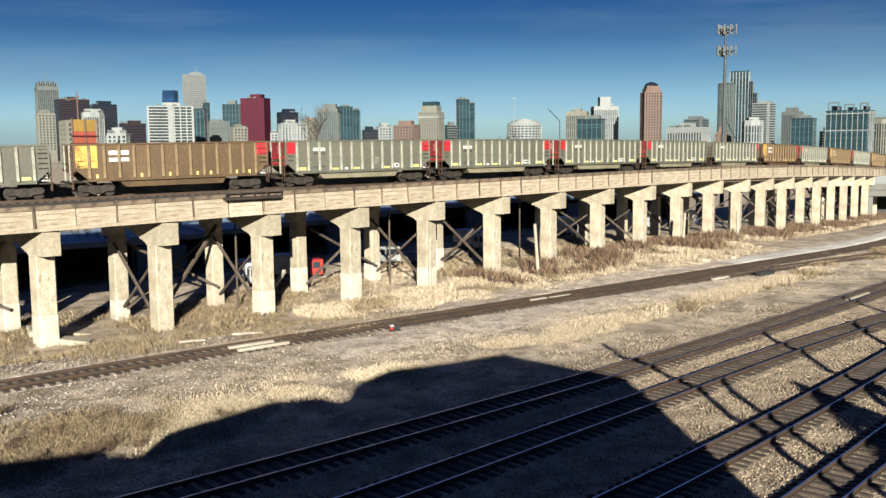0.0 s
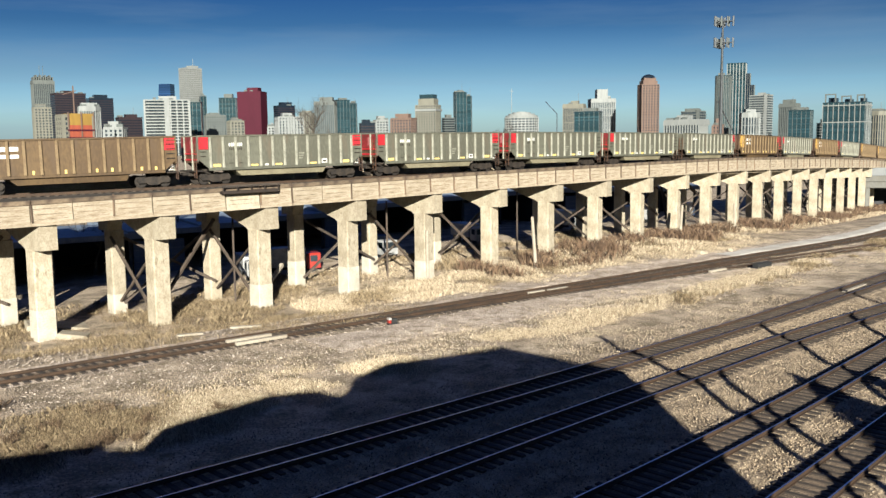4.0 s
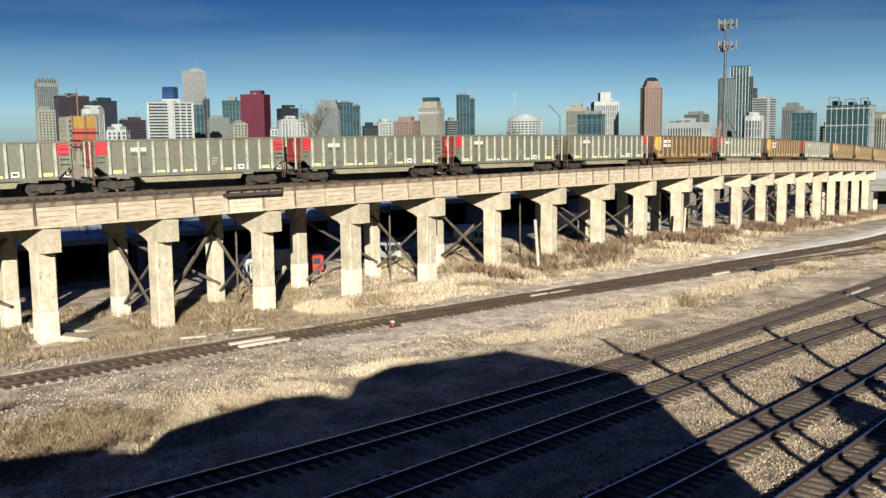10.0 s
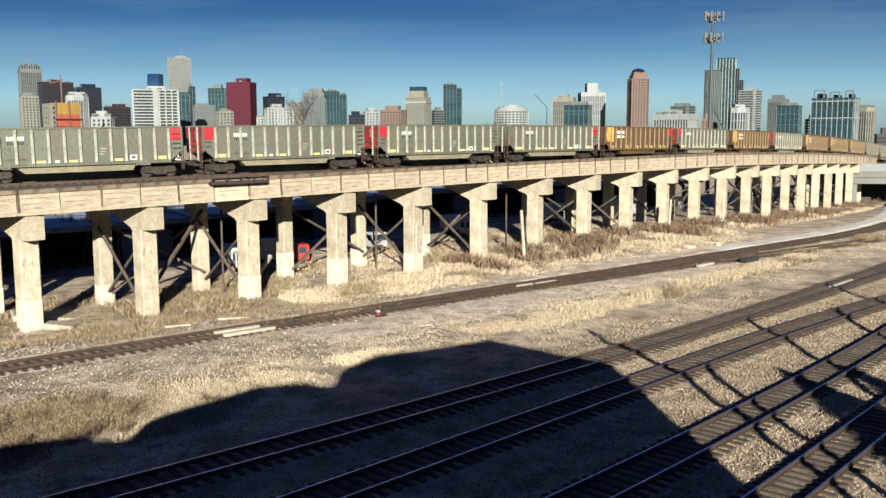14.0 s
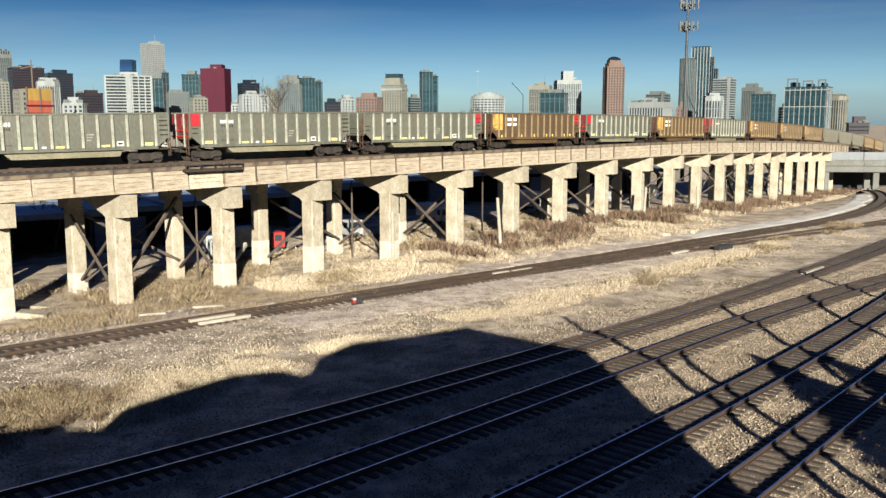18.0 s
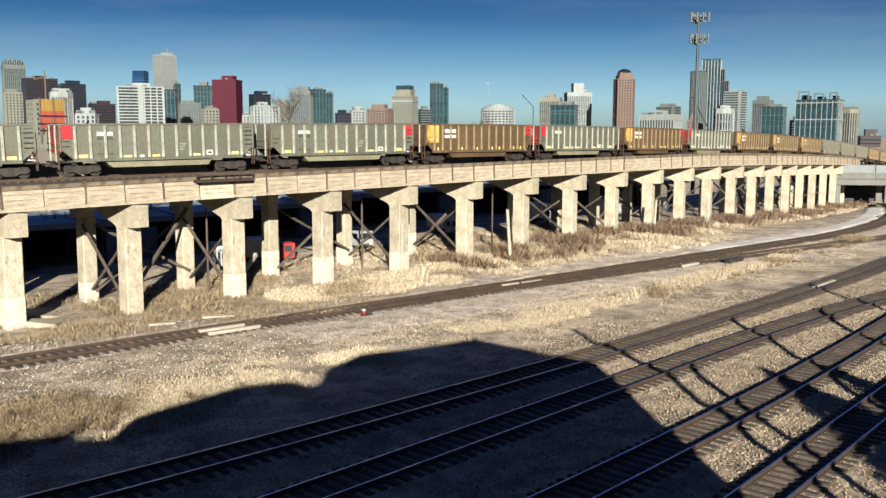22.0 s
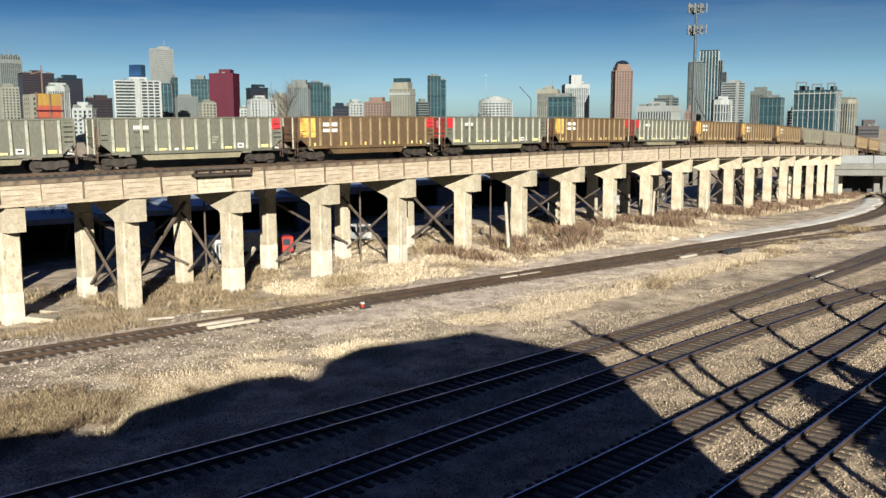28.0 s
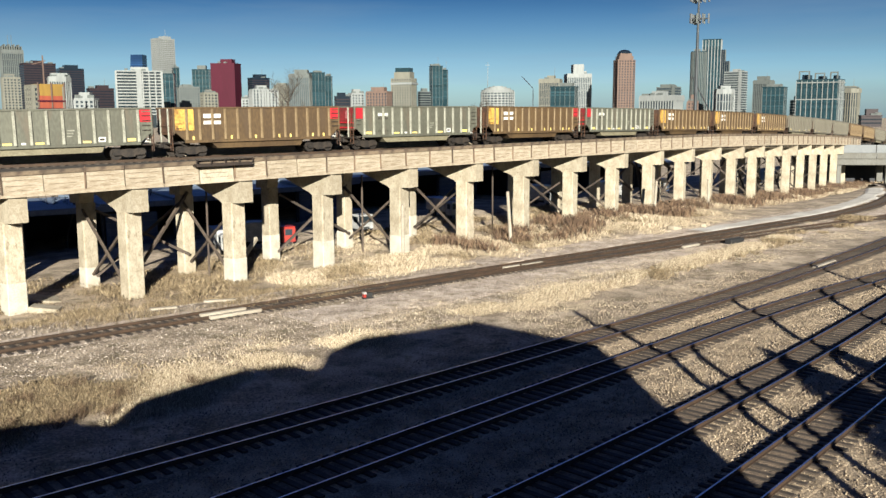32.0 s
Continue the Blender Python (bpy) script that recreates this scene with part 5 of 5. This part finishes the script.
        for u in (-0.12, 0.05):
            part("roof_mast", Shape().tube((w * u, 0, h), (w * u, 0, h + 26), 0.6, 0.25, 6), mt, root)
    elif style == "slab":
        part("roof_mast", Shape().tube((w * 0.18, 0, h), (w * 0.18, 0, h + 20), 0.6, 0.2, 6).tube((w * 0.3, 0, h), (w * 0.3, 0, h + 9), 0.5, 0.2, 6), M_SKY["white"], root)
        part("plant_room", Shape().box(-w * 0.1, w * 0.38, -d * 0.3, d * 0.3, h + 1.4, h + 6), mt, root)
    elif style == "steps":
        for u0, u1, top in ((0.5, 0.72, h * 0.88), (0.72, 0.95, h * 0.74)):
            step_ring = [(w * u0, -d * 0.4), (w * u1, -d * 0.4), (w * u1, d * 0.4), (w * u0, d * 0.4)]
            block = part("side_tier", Shape().box(w * u0, w * u1, -d * 0.4, d * 0.4, 0, top), M_SKY["dark"], root)
            uprights(block, "mullion", step_ring, 0.35, 0.4, top, M_SKY["slate"], 4)
    elif style == "frame" and tone == "teal":
        for u0, u1, top in ((-0.46, -0.2, 11), (-0.08, 0.16, 8), (0.28, 0.47, 9)):
            part("crown_frame", Shape().box(w * u0, w * u0 + 1.5, -d / 2, -d / 2 + 2, h, h + top).box(w * u1 - 1.5, w * u1, -d / 2, -d / 2 + 2, h, h + top).box(w * u0, w * u1, -d / 2, -d / 2 + 2, h + top, h + top + 1.6), M_SKY["slate"], root)
            part("plant_room", Shape().box(w * u0 + 3, w * u1 - 3, -d * 0.3, d * 0.3, h, h + top * 0.7), M_SKY["dark"], root)
    elif style == "site":
        part("yellow_sheeting", Shape().box(-w * 0.3, w * 0.54, -d / 2 - 0.6, d / 2, h - 7, h + 2), M_SKY["gold"], root)
        part("red_sheeting", Shape().box(-w * 0.35, w * 0.52, -d / 2 - 0.8, -d / 2 - 0.3, h - 20, h - 7), M_SKY["orange"], root)
        for z in (h - 11, h - 17, h - 22):
            part("red_bar", Shape().box(-w * 0.4, w * 0.56, -d / 2 - 1.6, -d / 2 - 0.8, z - 0.6, z + 0.6), M_SKY["red"], root)
        for u in (-0.36, 0.1, 0.54):
            part("scaffold_post", Shape().box(w * u - 0.4, w * u + 0.4, -d / 2 - 1.5, -d / 2 - 0.7, h - 32, h + 3), M_SKY["brick"], root)
        part("crane_jib", Shape().tube((w * 0.02, 0, h), (w * 0.02, 0, h + 24), 0.55, n=4).tube((-w * 0.35, 0, h + 17), (w * 0.12, 0, h + 20), 0.45, n=4), M_SKY["brick"], root)
    elif style not in ("mound", "slant"):
        a, b = r.uniform(-0.4, -0.12), r.uniform(0.1, 0.4)
        part("plant_room", Shape().box(w * a, w * b, -d * 0.25, d * 0.3, h + 1.4, h + 1.4 + r.uniform(3, 7)), trim, root)
        for k in range(r.randint(1, 3)):
            u, v = r.uniform(-0.42, 0.4), r.uniform(1.5, 4)
            part("roof_unit", Shape().box(w * u - v, w * u + v, -d * 0.35, -d * 0.15, h + 1.4, h + 1.4 + r.uniform(1.5, 3)), M_SKY["slate"], root)
        if r.random() < 0.3:
            part("roof_mast", Shape().tube((w * 0.2, 0, h), (w * 0.2, 0, h + r.uniform(8, 18)), 0.35, 0.15, 6), M_SKY["grey"], root)
    if tag == 51:
        part("flag_mast", Shape().tube((-w * 0.3, 0, h), (-w * 0.3, 0, h + 42), 0.4, 0.25, 6).tube((-w * 0.3 - 3, 0, h + 38), (-w * 0.3 + 3, 0, h + 38), 0.35, n=4), M_SKY["white"], root)
    if tag == 142:
        part("roof_house", Shape().box(-w * 0.25, w * 0.2, -d * 0.4, d * 0.3, h + 1.4, h + 16), M_SKY["white"], root)
    if tag == 102:
        part("crane_jib", Shape().tube((-w * 0.9, 0, h - 45), (-w * 0.9, 0, h - 12), 0.6, n=4).tube((-w * 0.9, 0, h - 12), (-w * 1.5, 0, h + 6), 0.5, n=4), M_SKY["maroon"], root)
    if tag == 182:
        part("crane_jib", Shape().tube((w * 0.1, 0, h), (w * 0.1, 0, h + 26), 0.6, n=4).tube((w * 1.9, 0, h - 14), (w * 0.1, 0, h + 22), 0.5, n=4).tube((w * 0.1 - 4, 0, h + 26), (w * 0.1 + 3, 0, h + 26), 0.7, n=4), M_SKY["maroon"], root)
    return root


for row in TOWERS:
    build_tower(*row)


# ---- cell mast behind the viaduct ----
def build_cell_mast(x, y, top):
    root = thing("cell_mast", "tall grey cell mast with two rings of antennas", "mast", m=pose(x, y, 0))
    steel = M_SKY["grey"]
    part("pole", Shape().tube((0, 0, 0), (0, 0, top - 8), 0.42, 0.26, 12).tube((0, 0, top - 8), (0, 0, top), 0.26, 0.18, 12), M_MAST, root)
    for z in (top - 0.6, top - 4.7):
        ring = part("antenna_frame", Shape().tube((-1.9, -1.1, z), (1.9, -1.1, z), 0.09).tube((1.9, -1.1, z), (0, 2.2, z), 0.09).tube((0, 2.2, z), (-1.9, -1.1, z), 0.09).tube((-1.9, -1.1, z), (0, 0, z), 0.08).tube((1.9, -1.1, z), (0, 0, z), 0.08).tube((0, 2.2, z), (0, 0, z), 0.08), M_MAST, root)
        for (ax, ay), (bx, by) in (((-1.9, -1.1), (1.9, -1.1)), ((1.9, -1.1), (0, 2.2)), ((0, 2.2), (-1.9, -1.1))):
            for k in (0.05, 0.35, 0.65, 0.95):
                cx, cy = ax + (bx - ax) * k, ay + (by - ay) * k
                part("antenna", Shape().cbox(cx - 0.15, cx + 0.15, cy - 0.1, cy + 0.1, z - 0.95, z + 0.95, 0.03), M_SKY["slate"] if k in (0.35,) else M_MAST, ring)


M_MAST = mat("galvanised_mast", (0.04, 0.0453, 0.0507), (0.0267, 0.032, 0.0347), 0.6, 0.4, scale=1, fine=8, bump=0.1)
build_cell_mast(49.8, 183.4, 35.3)


# ---- road overpass with its underpass, and the bank behind it ----
M_OVER = mat("grey_overpass_concrete", (0.112, 0.111, 0.0992), (0.0859, 0.0826, 0.0727), 0.9, scale=0.3, fine=4, bump=0.2, streak=2, stain=(0.0859, 0.0794, 0.0661))
M_RAILING = mat("pale_barrier", (0.119, 0.126, 0.127), (0.0959, 0.102, 0.106), 0.7, scale=0.5, fine=6, bump=0.1)
M_TURF = mat("dry_turf", (0.1173, 0.0906, 0.048), (0.0746, 0.0587, 0.032), 0.95, scale=-0.3, fine=4, bump=0.6)


def build_overpass():
    m = pose(75.2, 172, -2.66, 0, 0, -9)
    root = thing("overpass", "grey concrete road overpass with a dark underpass", "bridge", kind="structure", m=m)
    part("deck", Shape().cbox(-2, 90, 0, 11, 5.1, 7.4, 0.08), M_OVER, root)
    for k in range(12):
        part("fascia", Shape().cbox(k * 7.5 - 1.9, k * 7.5 + 5.55, -0.3, 0.02, 6.3, 7.2, 0.04), M_OVER, root)
        part("barrier", Shape().cbox(k * 7.5 - 1.9, k * 7.5 + 5.5, 0.1, 0.4, 7.4, 8.9, 0.04), M_RAILING, root)
    part("abutment", Shape().cbox(-4.0, -0.4, 0.3, 10.8, -0.6, 5.1, 0.06), M_OVER, root)
    # near-black sheet closing the underpass, its deep shade put into the colour
    part("back_wall", Shape().cbox(-3, 90, 10.5, 11.2, -0.6, 5.1, 0.05), M_NAVY_SHADE, root)
    for k in range(1, 7):
        for y in (0.6, 6.0):
            part("pier", Shape().cbox(k * 8.6 - 1.0, k * 8.6 + 0.1, y, y + 0.9, -0.6, 5.1, 0.05), M_OVER, root)
    bank = Shape()
    stops = list(np.arange(163, 400, 6.0))
    for s in stops:
        for d, z in ((14, None), (4.9, -0.8), (-3.2, -0.8), (-14, None)):
            p = on_line(s, d, z or 0).translation
            bank.v.append((p.x, p.y, gz(p.x, p.y) - 0.3 if z is None else p.z))
    bank.f = [(i * 4 + j, (i + 1) * 4 + j, (i + 1) * 4 + j + 1, i * 4 + j + 1) for i in range(len(stops) - 1) for j in range(3)]
    bank.f.append((0, 1, 2, 3))
    tagged(part("embankment", bank, M_TURF), "dry grassy railway embankment", "embankment", kind="structure")


build_overpass()

# ---- vehicles and clutter behind the viaduct ----
build_truck(19.4, 10.5, 25, M_TRUCKRED, M_TRUCKWHITE, "white box truck with a red cab parked behind the viaduct")
build_truck(16.4, 12.0, -65, M_TRUCKWHITE, M_TRUCKWHITE, "white box truck parked behind the viaduct", 0.85)
build_truck(31.5, 12.0, -50, M_TRUCKWHITE, M_BLUE, "blue box truck with a white cab behind the viaduct", 0.9)
build_truck(45.5, 11.5, -60, M_TRUCKWHITE, M_TRUCKWHITE, "white box truck parked behind the viaduct", 0.85)
build_truck(63.0, 11.0, -50, M_TRUCKWHITE, M_TRUCKWHITE, "white box truck parked behind the viaduct")
build_truck(97.0, 11.0, 60, M_BLUE, M_TRUCKWHITE, "white box truck with a blue cab behind the viaduct")
build_truck(79.0, 10.0, 50, M_TRUCKWHITE, M_TRUCKWHITE, "white box truck parked behind the viaduct")
build_truck(-14.0, 16.0, 40, M_BLUE, M_BLUE, "dark blue box truck parked behind the viaduct")


def put(x, y, z=0.0, turn=0.0):
    return pose(x, y, gz(x, y) + z, 0, 0, turn)


def build_signal(x, y):
    """A dwarf signal beside the siding: concrete foot, black body, hood and red flag board."""
    root = thing("dwarf_signal", "low black dwarf signal with red and white boards by the siding", "signal", m=put(x, y, -0.05, 30) @ Matrix.Scale(0.62, 4))
    part("foot", Shape().cbox(-0.3, 0.9, -0.3, 0.3, 0, 0.16, 0.03), M_TYRE, root)
    part("body", Shape().cbox(0.15, 0.8, -0.22, 0.22, 0.16, 0.62, 0.04), M_TYRE, root)
    part("board", Shape().cbox(-0.2, 0.08, -0.2, 0.2, 0.1, 0.5, 0.02), M_TRUCKRED, root, "red board")
    part("cap", Shape().cbox(-0.24, 0.12, -0.24, 0.24, 0.5, 0.72, 0.03), M_TRUCKWHITE, root, "white cap")


build_signal(-5.3, 58.3)
M_PLANK = mat("bleached_plank", (0.2933, 0.2613, 0.2079), (0.2133, 0.1813, 0.1386), 0.9, scale=1, fine=14, bump=0.3)
for x, y, length, turn, h in ((-12.6, 53.3, 3.4, 41, 0.2), (-13.5, 53.9, 3.0, 41, 0.18), (5.1, 69.9, 1.7, 42, 0.25), (6.9, 71.6, 2.2, 42, 0.2), (22.2, 81.6, 2.6, 44, 0.2), (29.9, 70.9, 4.6, 49, 0.2), (-4.9, 70.6, 2.4, 20, 0.2), (-14.6, 57.5, 2.0, 15, 0.15), (-17.5, 55.1, 1.6, 25, 0.15)):
    ob = thing("timber_baulk", "sun-bleached timber baulk lying beside the siding", "timber", "loose baulks", m=put(x, y, -0.04, turn))
    part("baulk", Shape().cbox(-length / 2, length / 2, -0.16, 0.16, 0, h, 0.03), M_PLANK, ob)
p, q = on_line(11.2, 0.2).translation, on_line(14.4, -1.6).translation
ob = thing("leaning_plank", "sunlit bleached plank leaning against the bracing", "timber", m=put(p.x, p.y, -0.1))
part("plank", Shape().tube((0, 0, 0), (q.x - p.x, q.y - p.y, 2.5), 0.2, n=4), M_PLANK, ob)
# switch machine
ob = thing("switch_machine", "low dark switch machine beside the siding", "switch machine", m=put(26.9, 83.9, -0.04, 44))
part("case", Shape().cbox(-1.2, 1.2, -0.35, 0.35, 0, 0.45, 0.06), M_TYRE, ob)
part("rod", Shape().tube((0.9, 0, 0.3), (1.4, 0, 0.75), 0.06), M_DARKSTEEL, ob, "rusty lever")
# posts in front of the viaduct
for s, d, h, lean in ((25.5, 4.4, 4.6, 0.0), (35.2, 8.2, 5.0, -4.0), (62.0, 6.5, 4.0, 3.0), (76.0, 6.4, 3.6, -2.0), (24.0, 0.5, 7.2, 0.0), (9.5, -0.5, 7.4, 0.0), (40.8, 0.5, 7.0, 0.0)):
    p = on_line(s, d).translation
    ob = thing("post", "weathered pale wooden post at the viaduct", "post", "posts along the viaduct", m=put(p.x, p.y, -0.2, 0) @ pose(0, 0, 0, 0, lean, 0))
    part("shaft", Shape().tube((0, 0, 0), (0, 0, h), 0.17 if d > 1 else 0.09, 0.14 if d > 1 else 0.08, 8), M_PLANK if d > 1 else M_BRACE, ob)
# platform on the deck's edge
m = on_line(8.2, NEAR_EDGE + 0.45, girder_top(8.2))
ob = thing("deck_platform", "rusty steel refuge platform on the viaduct's edge", "platform", m=m)
part("floor_plate", Shape().cbox(-2.2, 2.2, -0.5, 0.5, -0.42, -0.2, 0.03), M_DARKSTEEL, ob)
part("top_rail", Shape().cbox(-2.3, 2.3, -0.5, -0.42, 0.12, 0.24, 0.02), M_BRACE, ob)
for x in (-2.2, -1.1, 0, 1.1, 2.2):
    part("stanchion", Shape().cbox(x - 0.04, x + 0.04, -0.5, -0.42, -0.3, 0.12, 0.01), M_DARKSTEEL, ob)
# broken slabs and trees
for x, y, w, turn in ((-30.1, 64.1, 4.2, 30), (-27.4, 60.8, 2.0, 10), (23.9, 94.2, 1.3, 40), (27.6, 96.5, 0.8, 60)):
    ob = thing("concrete_slab", "broken pale concrete slab lying on the bank", "slab", "broken slabs", m=put(x, y, 0.0, turn) @ pose(0, 0, 0, 0, 8, 0))
    part("slab", Shape().cbox(-w / 2, w / 2, -w * 0.35, w * 0.35, -0.2, 0.24, 0.08), M_CONCRETE, ob)
bare_tree(-52, 96, 9.5, 31, "leafless dark tree behind the viaduct", thick=0.2)
bare_tree(-31, 96, 9.0, 32, "leafless dark tree behind the viaduct", thick=0.2)
bare_tree(-46, 84, 9.0, 21, "leafless dark tree behind the viaduct", thick=0.2)
bare_tree(-38, 90, 8.5, 22, "leafless dark tree behind the viaduct", thick=0.18)
bare_tree(-57, 330, 24, 23, "tall leafless tree far behind the viaduct", thick=0.6)
bare_tree(10, 330, 17.5, 24, "tall leafless tree far behind the viaduct", thick=0.5)
motions()
